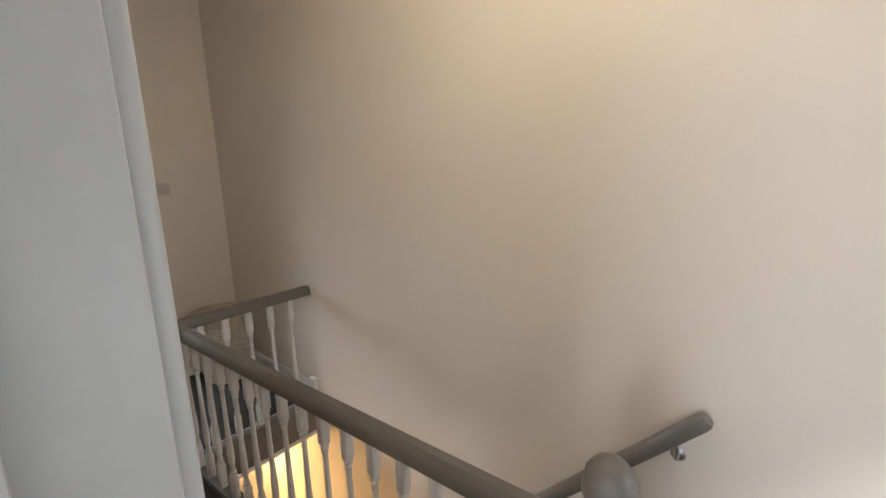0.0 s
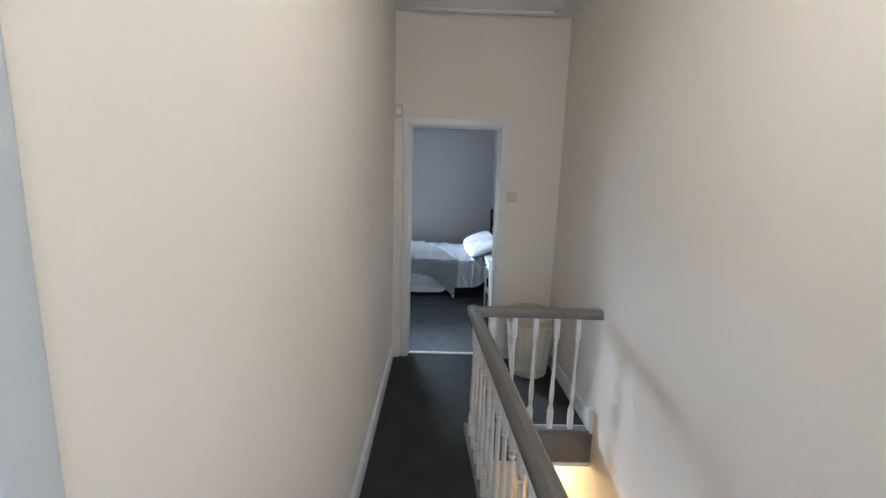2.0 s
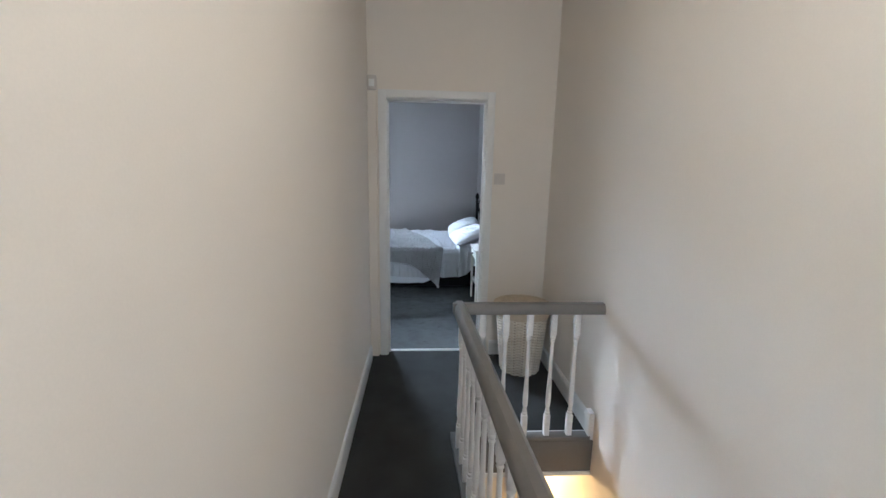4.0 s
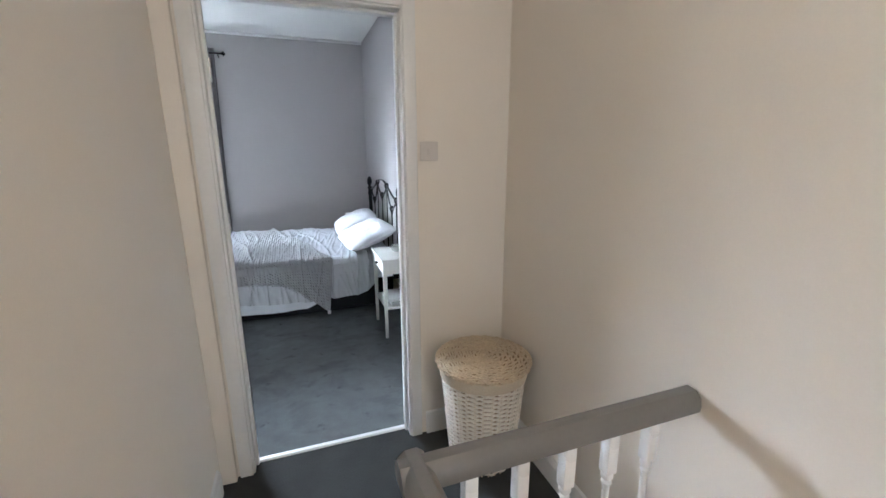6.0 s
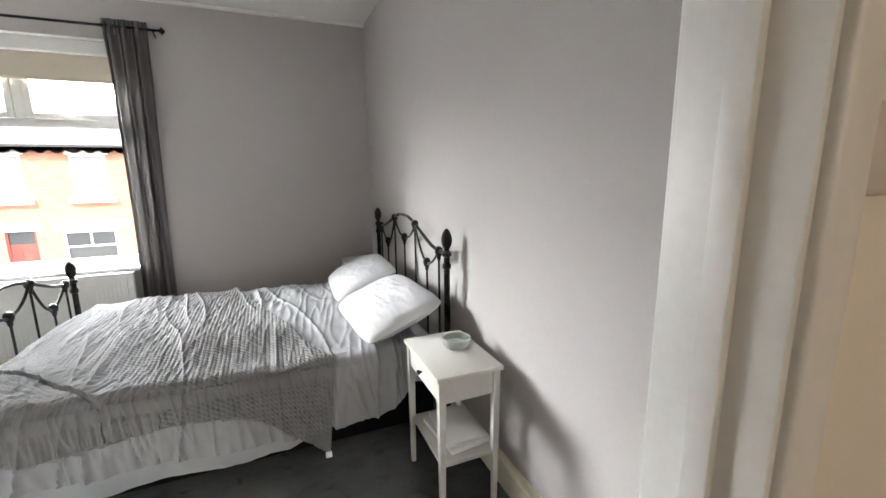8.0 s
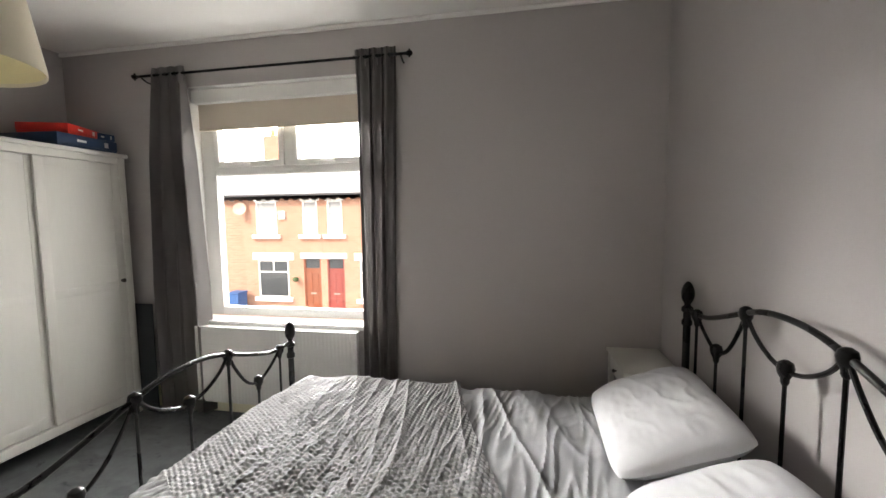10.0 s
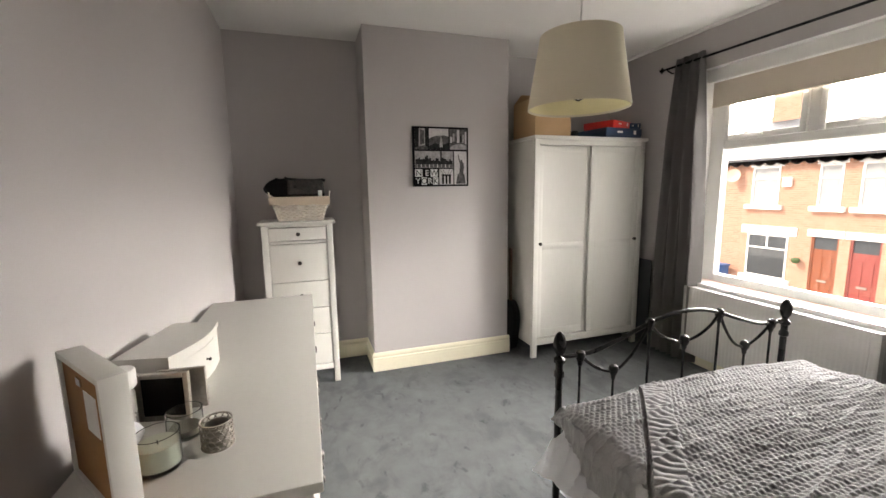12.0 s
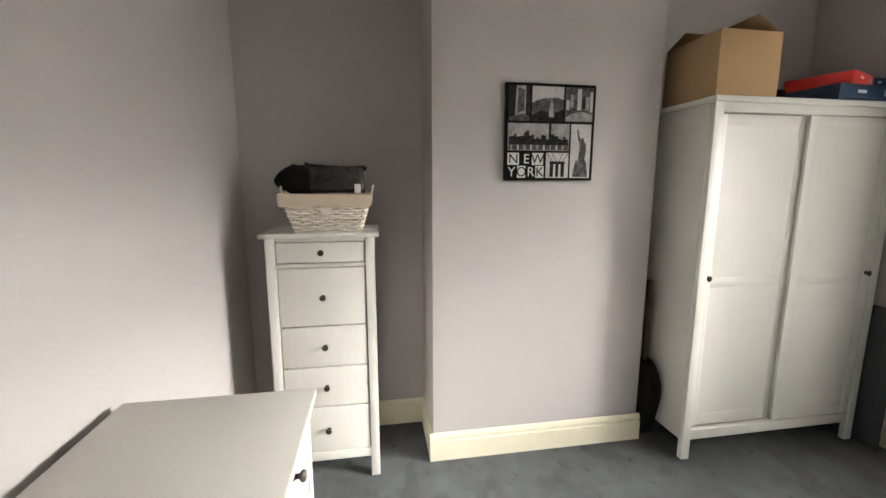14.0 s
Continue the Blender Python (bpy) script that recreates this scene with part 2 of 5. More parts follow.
def lathe(profile, n=20, bm=None, at=(0, 0, 0)):
    """A turned solid from (radius, height) pairs, closed at both ends."""
    bm = bm if bm is not None else bmesh.new()
    rings = []
    for r, z in profile:
        rings.append([bm.verts.new((at[0] + r * math.cos(2 * math.pi * i / n), at[1] + r * math.sin(2 * math.pi * i / n), at[2] + z)) for i in range(n)])
    for a, b in zip(rings, rings[1:]):
        for i in range(n):
            bm.faces.new((a[i], a[(i + 1) % n], b[(i + 1) % n], b[i]))
    bm.faces.new(rings[0][::-1])
    bm.faces.new(rings[-1])
    return bm


def tube(points, r, n=8, bm=None, closed=False):
    """A round bar along points; r may be a number or one radius for each point."""
    bm = bm if bm is not None else bmesh.new()
    pts = [Vector(p) for p in points]
    k = len(pts)
    rings = []
    up = None
    for i, p in enumerate(pts):
        a = pts[(i - 1) % k] if closed or i else p
        b = pts[(i + 1) % k] if closed or i < k - 1 else p
        d = (b - a).normalized()
        if up is None:
            up = d.orthogonal().normalized()
        up = (up - d * up.dot(d)).normalized()
        side = d.cross(up)
        rad = r[i] if isinstance(r, (list, tuple)) else r
        rings.append([bm.verts.new(p + (up * math.cos(2 * math.pi * j / n) + side * math.sin(2 * math.pi * j / n)) * rad) for j in range(n)])
    pairs = list(zip(rings, rings[1:])) + ([(rings[-1], rings[0])] if closed else [])
    for a, b in pairs:
        for j in range(n):
            bm.faces.new((a[j], a[(j + 1) % n], b[(j + 1) % n], b[j]))
    if not closed:
        bm.faces.new(rings[0][::-1])
        bm.faces.new(rings[-1])
    return bm


def extrude_profile(profile, a, b, bm=None):
    """A moulding: the profile (across, up) swept from a to b, both on the floor line; across is to the left of the way."""
    bm = bm if bm is not None else bmesh.new()
    a, b = Vector(a), Vector(b)
    d = (b - a).normalized()
    side = Vector((-d.y, d.x, 0))
    ra = [bm.verts.new(a + side * u + Vector((0, 0, w))) for u, w in profile]
    rb = [bm.verts.new(b + side * u + Vector((0, 0, w))) for u, w in profile]
    n = len(profile)
    for i in range(n):
        bm.faces.new((ra[i], ra[(i + 1) % n], rb[(i + 1) % n], rb[i]))
    bm.faces.new(ra[::-1])
    bm.faces.new(rb)
    return bm


def sheet(nu, nv, f, thick=0.0, bm=None):
    """A cloth-like sheet from f(u, v), with a back at the given thickness."""
    bm = bm if bm is not None else bmesh.new()
    grid = [[bm.verts.new(f(i / nu, j / nv)) for j in range(nv + 1)] for i in range(nu + 1)]
    faces = []
    for i in range(nu):
        for j in range(nv):
            faces.append(bm.faces.new((grid[i][j], grid[i + 1][j], grid[i + 1][j + 1], grid[i][j + 1])))
    if thick:
        bmesh.ops.solidify(bm, geom=faces, thickness=thick)
    return bm


def smooth_curve(points, steps=8):
    """Catmull-Rom through points."""
    p = [Vector(q) for q in points]
    p = [p[0] * 2 - p[1]] + p + [p[-1] * 2 - p[-2]]
    out = []
    for i in range(1, len(p) - 2):
        for s in range(steps):
            t = s / steps
            out.append(0.5 * (2 * p[i] + (p[i + 1] - p[i - 1]) * t + (2 * p[i - 1] - 5 * p[i] + 4 * p[i + 1] - p[i + 2]) * t * t + (3 * p[i] - p[i - 1] - 3 * p[i + 1] + p[i + 2]) * t ** 3))
    out.append(p[-2])
    return out


def prism(points, z0, z1):
    bm = bmesh.new()
    lo = [bm.verts.new((x, y, z0)) for x, y in points]
    hi = [bm.verts.new((x, y, z1)) for x, y in points]
    for i in range(len(points)):
        k = (i + 1) % len(points)
        bm.faces.new((lo[i], lo[k], hi[k], hi[i]))
    bm.faces.new(lo[::-1])
    bm.faces.new(hi)
    return bm


# ---- plan ----
WX, EX, AX = -2.778, 1.225, -3.18      # chimney breast face, east wall, alcove backs
NY, SY = 3.73, 0.05                    # window wall and door wall of the bedroom
CZ, LCZ = 2.785, 2.92                  # ceilings of bedroom and landing
LW, LE, LN = -0.14, 1.275, -0.08        # landing walls
RX, RY = 0.474, -1.188                  # lines of the balustrade
WIN = (-2.10, -0.55, 0.70, 2.46)       # window opening
SLANT = 0.10                           # the balustrade's drift along its run
DR = 0.75                              # bedroom door opening
DH = 2.04

# ---- structure: bedroom ----
structure("floor_bedroom", box(AX - 0.2, -0.02, -0.12, EX + 0.2, NY + 0.1, 0.0), CARPET, "grey cut-pile carpet over the bedroom floor")
structure("ceiling_bedroom", box(AX - 0.2, -0.02, CZ, EX + 0.2, NY + 0.28, CZ + 0.12), CEIL, "white painted bedroom ceiling")
bm = box(AX - 0.2, NY, -0.12, WIN[0], NY + 0.14, CZ)
box(WIN[1], NY, -0.12, EX + 0.2, NY + 0.14, CZ, bm=bm)
box(WIN[0], NY, -0.12, WIN[1], NY + 0.14, WIN[2], bm=bm)
box(WIN[0], NY, WIN[3], WIN[1], NY + 0.14, CZ, bm=bm)
structure("wall_north", bm, GREY, "grey painted bedroom wall with the window")
bm = box(AX - 0.2, NY + 0.14, -2.9, WIN[0] - 0.06, NY + 0.28, CZ + 0.1)
box(WIN[1] + 0.06, NY + 0.14, -2.9, EX + 0.2, NY + 0.28, CZ + 0.1, bm=bm)
box(WIN[0] - 0.06, NY + 0.14, -2.9, WIN[1] + 0.06, NY + 0.28, WIN[2], bm=bm)
box(WIN[0] - 0.06, NY + 0.14, WIN[3], WIN[1] + 0.06, NY + 0.28, CZ + 0.1, bm=bm)
structure("wall_outer", bm, BRICK, "outer brick skin of the house")
structure("wall_east", box(EX, SY - 0.07, -0.12, EX + 0.2, NY, CZ), GREY, "grey painted wall behind the bed head")
structure("wall_west", box(AX - 0.2, SY - 0.07, -0.12, AX, NY, CZ), GREY, "grey painted alcove wall")
structure("chimney_breast", box(AX, 1.075, -0.12, WX, 2.325, CZ, 0.004), GREY, "grey painted chimney breast between two alcoves")
bm = box(AX, SY - 0.065, -0.12, -0.03, SY, CZ)
box(DR + 0.03, SY - 0.065, -0.12, EX, SY, CZ, bm=bm)
box(-0.03, SY - 0.065, DH + 0.03, DR + 0.03, SY, CZ, bm=bm)
structure("wall_south", bm, GREY, "grey painted bedroom wall with the door opening")

SKIRT = [(0, 0), (0.018, 0), (0.018, 0.114), (0.010, 0.119), (0.010, 0.126), (0.016, 0.132), (0.015, 0.142), (0.009, 0.155), (0.004, 0.162), (0, 0.162)]



LB = "cream painted moulded skirting board"
for name, a, b in (("baseboard_1", (WX, 1.057, 0), (WX, 2.343, 0)), ("baseboard_2", (AX + 0.018, 1.075, 0), (WX, 1.075, 0)), ("baseboard_3", (AX, SY + 0.018, 0), (AX, 1.075, 0)),
                   ("baseboard_4", (WX, 2.325, 0), (AX + 0.018, 2.325, 0)), ("baseboard_5", (AX, 2.325, 0), (AX, NY, 0)), ("baseboard_6", (AX, NY, 0), (EX, NY, 0)),
                   ("baseboard_7", (EX, NY, 0), (EX, SY, 0)), ("baseboard_8", (-0.12, SY, 0), (AX, SY, 0))):
    structure(name, extrude_profile([(-u, w) for u, w in SKIRT], a, b), CREAM, LB)

# ceiling edge: thin coving strip over the window wall
structure("trim_ceiling", box(AX, NY - 0.03, CZ - 0.03, EX, NY, CZ, 0.012), CEIL, "narrow white strip along the ceiling edge")

# ---- structure: landing ----
bm = prism([(LW - 0.2, RY), (LW - 0.2, -4.85), (LE + 0.1, -4.85), (LE + 0.1, -3.40), (RX + SLANT + 0.03, -3.40), (RX + 0.03, RY)], -0.2, 0.0)
box(LW - 0.2, RY, -0.2, LE + 0.1, -0.02, 0.0, bm=bm)
structure("floor_landing", bm, LCARPET, "dark charcoal carpet over the landing")
structure("ceiling_landing", box(-2.6, -4.8, LCZ, LE + 0.2, -0.015, LCZ + 0.1), CEIL, "white landing ceiling")
hatch = thing("loft_hatch", "white painted boarded loft hatch in the landing ceiling", "loft hatch", 0.56, -0.55, LCZ)
part("panel", box(-0.54, -0.36, -0.012, 0.54, 0.36, 0.0), CEIL, hatch, smooth=False)
for x0, x1, y0, y1 in ((-0.60, 0.60, 0.365, 0.42), (-0.60, 0.60, -0.42, -0.365), (-0.60, -0.545, -0.363, 0.363), (0.545, 0.60, -0.363, 0.363)):
    part("frame", box(x0, y0, -0.022, x1, y1, 0.0, 0.003), CEIL, hatch)
bm = box(LW - 0.1, LN, -0.2, -0.03, -0.015, LCZ)
box(DR + 0.03, LN, -0.2, LE, -0.015, LCZ, bm=bm)
box(-0.03, LN, DH + 0.03, DR + 0.03, -0.015, LCZ, bm=bm)
structure("wall_landing_end", bm, LANDING, "cream painted landing wall round the bedroom door")
bm = box(LE, -4.8, -2.85, LE + 0.2, -0.015, LCZ)
box(LE, -0.015, -2.85, LE + 0.2, 1.4, -0.2, bm=bm)
structure("wall_landing_east", bm, LANDING, "cream painted wall beside the stairwell")
OY0, OY1 = -4.20, -3.325
bm = box(LW - 0.2, OY1 + 0.03, -0.2, LW, LN, LCZ)
box(LW - 0.2, -4.8, -0.2, LW, OY0 - 0.03, LCZ, bm=bm)
box(LW - 0.2, OY0 - 0.03, DH + 0.03, LW, OY1 + 0.03, LCZ, bm=bm)
structure("wall_landing_west", bm, LANDING, "cream painted landing wall with an open doorway")
bm = box(-2.6, -4.9, -2.85, 0.55, -4.8, LCZ)
box(1.15, -4.9, -2.85, LE + 0.2, -4.8, LCZ, bm=bm)
box(0.55, -4.9, -2.85, 1.15, -4.8, 0.75, bm=bm)
box(0.55, -4.9, 1.85, 1.15, -4.8, LCZ, bm=bm)
structure("wall_landing_south", bm, LANDING, "cream painted end wall")
# the back room out of which the walk starts
bm = box(-2.6, -4.8, -0.2, -2.5, -3.95, LCZ)
box(-2.6, -2.95, -0.2, -2.5, -2.0, LCZ, bm=bm)
box(-2.6, -3.95, -0.2, -2.5, -2.95, 0.75, bm=bm)
box(-2.6, -3.95, 1.95, -2.5, -2.95, LCZ, bm=bm)
box(-2.5, -2.1, -0.2, LW - 0.2, -2.0, LCZ, bm=bm)
structure("wall_back_room", bm, LANDING, "plain cream walls of the back room")
structure("floor_back_room", box(-2.6, -4.8, -0.2, LW - 0.2, -2.0, 0.0), LCARPET, "dark carpet of the back room")

# stairwell and hall below
bm = prism([(RX - 0.04, RY), (RX + SLANT - 0.04, -3.40), (RX + SLANT + 0.03, -3.40), (RX + 0.03, RY)], -2.85, -0.2)
structure("wall_stair_west", bm, LANDING, "cream wall under the balustrade")
bm = box(RX - 0.6, RY, -2.85, RX - 0.5, 1.4, -0.2)
box(RX - 0.6, 1.3, -2.85, LE, 1.4, -0.2, bm=bm)
box(RX - 0.6, RY - 0.1, -2.85, RX - 0.04, RY, -0.2, bm=bm)
structure("wall_hall", bm, LANDING, "cream walls of the hall below")
structure("floor_hall", box(-0.3, -4.8, -2.95, LE + 0.1, 1.4, -2.85), LCARPET, "dark carpet of the hall below")
structure("ceiling_hall", box(RX - 0.5, RY + 0.03, -0.23, LE, 1.3, -0.2), CEIL, "white hall ceiling under the landing")
stairs = thing("staircase", "carpeted straight staircase going down beside the wall", "staircase", 0.88, -3.40, -2.85)
for i in range(14):
    part("step", box(-0.27, i * 0.21, 0, 0.39, i * 0.21 + 0.23, 2.85 - (i + 1) * 0.19, 0.008), LCARPET, stairs)

# landing skirting
SK2 = [(0, 0), (-0.016, 0), (-0.016, 0.10), (-0.010, 0.118), (0, 0.124)]
for name, a, b in (("baseboard_9", (LW, -0.16, 0), (LW, OY1 + 0.10, 0)), ("baseboard_10", (LE, RY - 0.01, 0), (LE, LN - 0.016, 0)), ("baseboard_11", (LE, LN, 0), (DR + 0.09, LN, 0))):
    structure(name, extrude_profile([(-u, w) for u, w in SK2], a, b), GLOSS, "white gloss skirting board")


# ---- door frames ----
def door_frame(name, label, width, height, depth, m, paint, stop=0.35, proud=0.012):
    """Lining, stops and architraves; the opening runs along x from 0, the wall along y from 0 to depth."""
    d = new(name)
    d.matrix_world = m
    tagged(d, label=label, category="door frame", kind="structure")
    t = 0.03
    part("jamb", box(-t, -0.004, 0, 0, depth + 0.004, height, 0.003), paint, d)
    part("jamb", box(width, -0.004, 0, width + t, depth + 0.004, height, 0.003), paint, d)
    part("head", box(-t, -0.004, height, width + t, depth + 0.004, height + t, 0.003), paint, d)
    part("door_stop", box(0, depth * stop, 0, proud, depth * stop + 0.03, height, 0.002), paint, d)
    part("door_stop", box(width - proud, depth * stop, 0, width, depth * stop + 0.03, height, 0.002), paint, d)
    part("door_stop", box(proud, depth * stop, height - proud, width - proud, depth * stop + 0.03, height, 0.002), paint, d)
    w = 0.056
    for y0, s in ((0.0, -1), (depth, 1)):
        for x0, x1, z0, z1 in ((-0.008 - w, -0.008, 0, height + 0.008 + w), (width + 0.008, width + 0.008 + w, 0, height + 0.008 + w), (-0.008, width + 0.008, height + 0.008, height + 0.008 + w)):
            bm = box(x0, min(y0, y0 + s * 0.016), z0, x1, max(y0, y0 + s * 0.016), z1, 0.005, seg=3)
            part("architrave", bm, paint, d)
    return d


df = door_frame("door_1", "white gloss door frame of the bedroom, hinges bare", DR, DH, 0.13, pose(0, LN, 0), GLOSS)
for z in (0.28, 1.12, 1.74):
    bm = box(0.0, 0.095, z, 0.003, 0.134, z + 0.09, 0.001)
    lathe([(0.005, 0), (0.005, 0.09)], 10, bm, (0.004, 0.138, z))
    part("hinge", bm, CHROME, df, "steel butt hinge")
door_frame("door_2", "white gloss door frame of the back room", OY1 - OY0, DH, 0.20, pose(LW, OY0, 0, 0, 0, 90), GLOSS_SHADED, 0.26, 0.016)
tagged(new("threshold_bar", link_mesh("threshold_bar", extrude_profile([(-0.018, 0), (0.018, 0), (0.010, 0.007), (-0.010, 0.007)], (0.0, 0.0, 0.0), (DR, 0.0, 0.0)), material("satin_aluminium", (0.72, 0.72, 0.72), 0.5, 0.4, vary=0.06, fine=60, bump=0.05))),
       label="pale metal carpet bar in the bedroom doorway", category="threshold bar", kind="structure")


# ---- landing things ----
def baluster(h):
    """A turned spindle with square blocks at its ends."""
    b = 0.016
    bm = box(-b, -b, 0, b, b, 0.13, 0.002)
    box(-b, -b, h - 0.13, b, b, h, 0.002, bm=bm)
    p = [(0.012, 0.13), (0.016, 0.138), (0.016, 0.146), (0.010, 0.152), (0.014, 0.160), (0.010, 0.170)]
    mid = h / 2
    p += [(0.0145, 0.20), (0.0155, 0.25), (0.011, mid), (0.0095, h - 0.20)]
    p += [(0.010, h - 0.172), (0.014, h - 0.162), (0.010, h - 0.154), (0.016, h - 0.146), (0.016, h - 0.138), (0.012, h - 0.13)]
    lathe(p, 12, bm)
    return bm


RAILP = [(-0.034, 0.0), (0.034, 0.0), (0.036, 0.016), (0.030, 0.042), (0.014, 0.056), (-0.014, 0.056), (-0.030, 0.042), (-0.036, 0.016)]
bal = thing("balustrade", "white turned balusters under a taupe handrail round the stairwell", "balustrade", RX, RY, 0)
RZ = 0.775
bm = extrude_profile(RAILP, (0, 0.036, RZ), (SLANT * 0.985, -2.16, RZ))
part("handrail", bm, RAILG, bal, "taupe painted moulded handrail")
part("handrail", extrude_profile(RAILP, (-0.036, 0.001, RZ - 0.0015), (LE - RX - 0.002, 0.001, RZ - 0.0015)), RAILG, bal, "taupe painted moulded handrail")
part("base_rail", extrude_profile([(-0.032, 0), (0.032, 0), (0.030, 0.028), (-0.030, 0.028)], (0, 0.03, 0), (SLANT * 0.985, -2.16, 0)), RAILG, bal)
part("base_rail", box(0.035, -0.035, 0.0, LE - RX - 0.02, 0.025, 0.026, 0.004), RAILG, bal)
part("edge_strip", box(0.035, 0.025, 0.0, LE - RX - 0.02, 0.04, 0.02, 0.003), GLOSS, bal, "thin white strip against the carpet")
part("fascia", box(0.032, -0.036, -0.20, LE - RX - 0.002, -0.012, 0.0, 0.003), RAILG, bal, "taupe painted board over the stairwell edge")
part("fascia", extrude_profile([(0.032, -0.2), (0.048, -0.2), (0.048, 0.0), (0.032, 0.0)], (0, -0.036, 0), (SLANT * 0.985, -2.16, 0)), RAILG, bal)
part("bead", box(0.032, -0.045, -0.225, LE - RX - 0.002, -0.008, -0.20, 0.004), GLOSS, bal, "white bead under the board")
spindle = link_mesh("baluster", baluster(RZ - 0.026), BALW, True)
for i in range(5):
    b = new("baluster", spindle)
    b.parent, b.location = bal, (0.125 + 0.1330 * i, -0.005, 0.026)
for i in range(17):
    b = new("baluster", spindle)
    b.parent, b.location = bal, (SLANT * (0.10 + 0.124 * i) / 2.19, -0.10 - 0.124 * i, 0.026)
bm = box(LE - RX - 0.035, -0.03, 0.0, LE - RX - 0.002, 0.03, 0.17, 0.004)
part("wall_block", bm, GLOSS, bal, "white end block at the wall")

newel = thing("newel_post", "taupe newel post with a rounded cap at the stair head", "newel post", RX + SLANT - 0.015, RY - 2.163, 0.012)
bm = box(-0.042, -0.042, 0, 0.042, 0.042, 0.865, 0.005)
part("post", bm, RAILG, newel)
part("cap", lathe([(0.03, 0.865), (0.045, 0.871), (0.045, 0.883), (0.030, 0.892), (0.042, 0.906), (0.052, 0.930), (0.053, 0.955), (0.047, 0.982), (0.034, 1.001), (0.018, 1.011), (0.004, 1.014)], 24), RAILG, newel)

wr = thing("wall_handrail", "taupe sloping handrail on chrome brackets beside the stairs", "handrail", LE - 0.055, -3.485, 0.805)
run, fall = 2.2, 2.2 * 1.12
bm = bmesh.new()
dirn = Vector((0, run, -fall)).normalized()
upn = Vector((1, 0, 0)).cross(dirn)
# mopstick section: round above, a flat underside, eased at the upper end
MOP = [(0.029 * math.sin(radians(a)), 0.034 - 0.031 * math.cos(radians(a))) for a in range(36, 325, 24)]
rings = []
for s, k in ((0.0, 0.80), (0.006, 0.95), (0.016, 1.0), (run, 1.0)):
    c = Vector((0, s, -0.03 - s * fall / run))
    rings.append([bm.verts.new(c + Vector((u * k, 0, 0)) + upn * (0.034 + (w - 0.034) * k)) for u, w in MOP])
for a, b in zip(rings, rings[1:]):
    for i in range(len(MOP)):
        bm.faces.new((a[i], a[(i + 1) % len(MOP)], b[(i + 1) % len(MOP)], b[i]))
bm.faces.new(rings[0][::-1])
bm.faces.new(rings[-1])
part("rail", bm, RAILG, wr)
for s in (0.10, 1.2, 2.2):
    z = -s * fall / run
    bm = tube([(0, s, z - 0.03), (0.0, s, z - 0.07), (0.02, s, z - 0.085), (0.05, s, z - 0.085)], 0.007, 8)
    bm2 = lathe([(0.024, 0), (0.024, 0.006), (0.016, 0.010)], 16)
    bmesh.ops.rotate(bm2, verts=bm2.verts, cent=(0, 0, 0), matrix=Matrix.Rotation(radians(-90), 3, "Y"))
    bmesh.ops.translate(bm2, verts=bm2.verts, vec=(0.0545, s, z - 0.085))
    part("bracket", join(bm, bm2), CHROME, wr, "chrome bracket")

sw = thing("light_switch", "plain square light switch on the cream wall", "light switch", 0.871, LN, 1.466)
part("plate", box(-0.043, -0.009, -0.043, 0.043, 0, 0.043, 0.004), SWITCH, sw)
part("rocker", box(-0.008, -0.014, -0.014, 0.008, -0.008, 0.014, 0.002), SWITCH, sw)

sn = thing("alarm_sensor", "small cream sensor box high in the corner", "sensor", LW + 0.035, LN, 2.145)
part("case", box(-0.033, -0.05, -0.05, 0.033, 0.0, 0.05, 0.008), SWITCH, sn)
part("lens", box(-0.02, -0.054, -0.03, 0.02, -0.048, 0.02, 0.004), UPVC, sn)
structure("trim_pipe_box", box(LW, LN - 0.035, 0.0, -0.075, LN, 2.09, 0.004), LANDING, "narrow boxed strip in the corner beside the door frame")

cl = thing("ceiling_light", "round warm ceiling light over the landing", "ceiling light", 0.55, -3.0, LCZ)
part("base", lathe([(0.09, 0.0), (0.09, -0.03), (0.06, -0.035)][::-1], 24), UPVC, cl)
cord = part("globe", lathe([(0.004, -0.30), (0.06, -0.285), (0.08, -0.245), (0.06, -0.205), (0.03, -0.19), (0.01, -0.035)], 20), BULB, cl, "lit glass globe")
cord.visible_shadow = False


def weave_ring(bm, outline, z, r, phase, amp, count):
    """One strand that runs in and out of the uprights along a closed outline(s) -> (x, y, nx, ny)."""
    n = count * 4
    pts = []
    for i in range(n):
        x, y, nx, ny = outline(i / n)
        k = amp * math.cos(math.pi * count * 2 * i / n / 2 + phase)
        pts.append((x + nx * k, y + ny * k, z + 0.0015 * math.sin(i * 1.7 + phase * 3)))
    tube(pts, r, 5, bm, closed=True)


def round_outline(rad):
    return lambda s: (rad * math.cos(2 * math.pi * s), rad * math.sin(2 * math.pi * s), math.cos(2 * math.pi * s), math.sin(2 * math.pi * s))


hamper = thing("laundry_basket", "tall round wicker laundry basket with a woven lid", "laundry basket", 1.045, -0.335, 0)
H, R0, R1 = 0.49, 0.146, 0.192
bm = bmesh.new()
rows = 42
for i in range(rows):
    z = 0.012 + (H - 0.03) * i / (rows - 1)
    weave_ring(bm, round_outline(R0 + (R1 - R0) * z / H), z, 0.0056, math.pi * (i % 2), 0.0050, 30)
part("weave", bm, WICKW, hamper)
hamper.children[0]["kind"] = "stuff"
bm = bmesh.new()
for i in range(30):
    a = 2 * math.pi * (i + 0.5) / 30
    tube([(R0 * math.cos(a), R0 * math.sin(a), 0.0), (R1 * math.cos(a), R1 * math.sin(a), H)], 0.004, 5, bm)
part("uprights", bm, WICKER, hamper)["kind"] = "stuff"
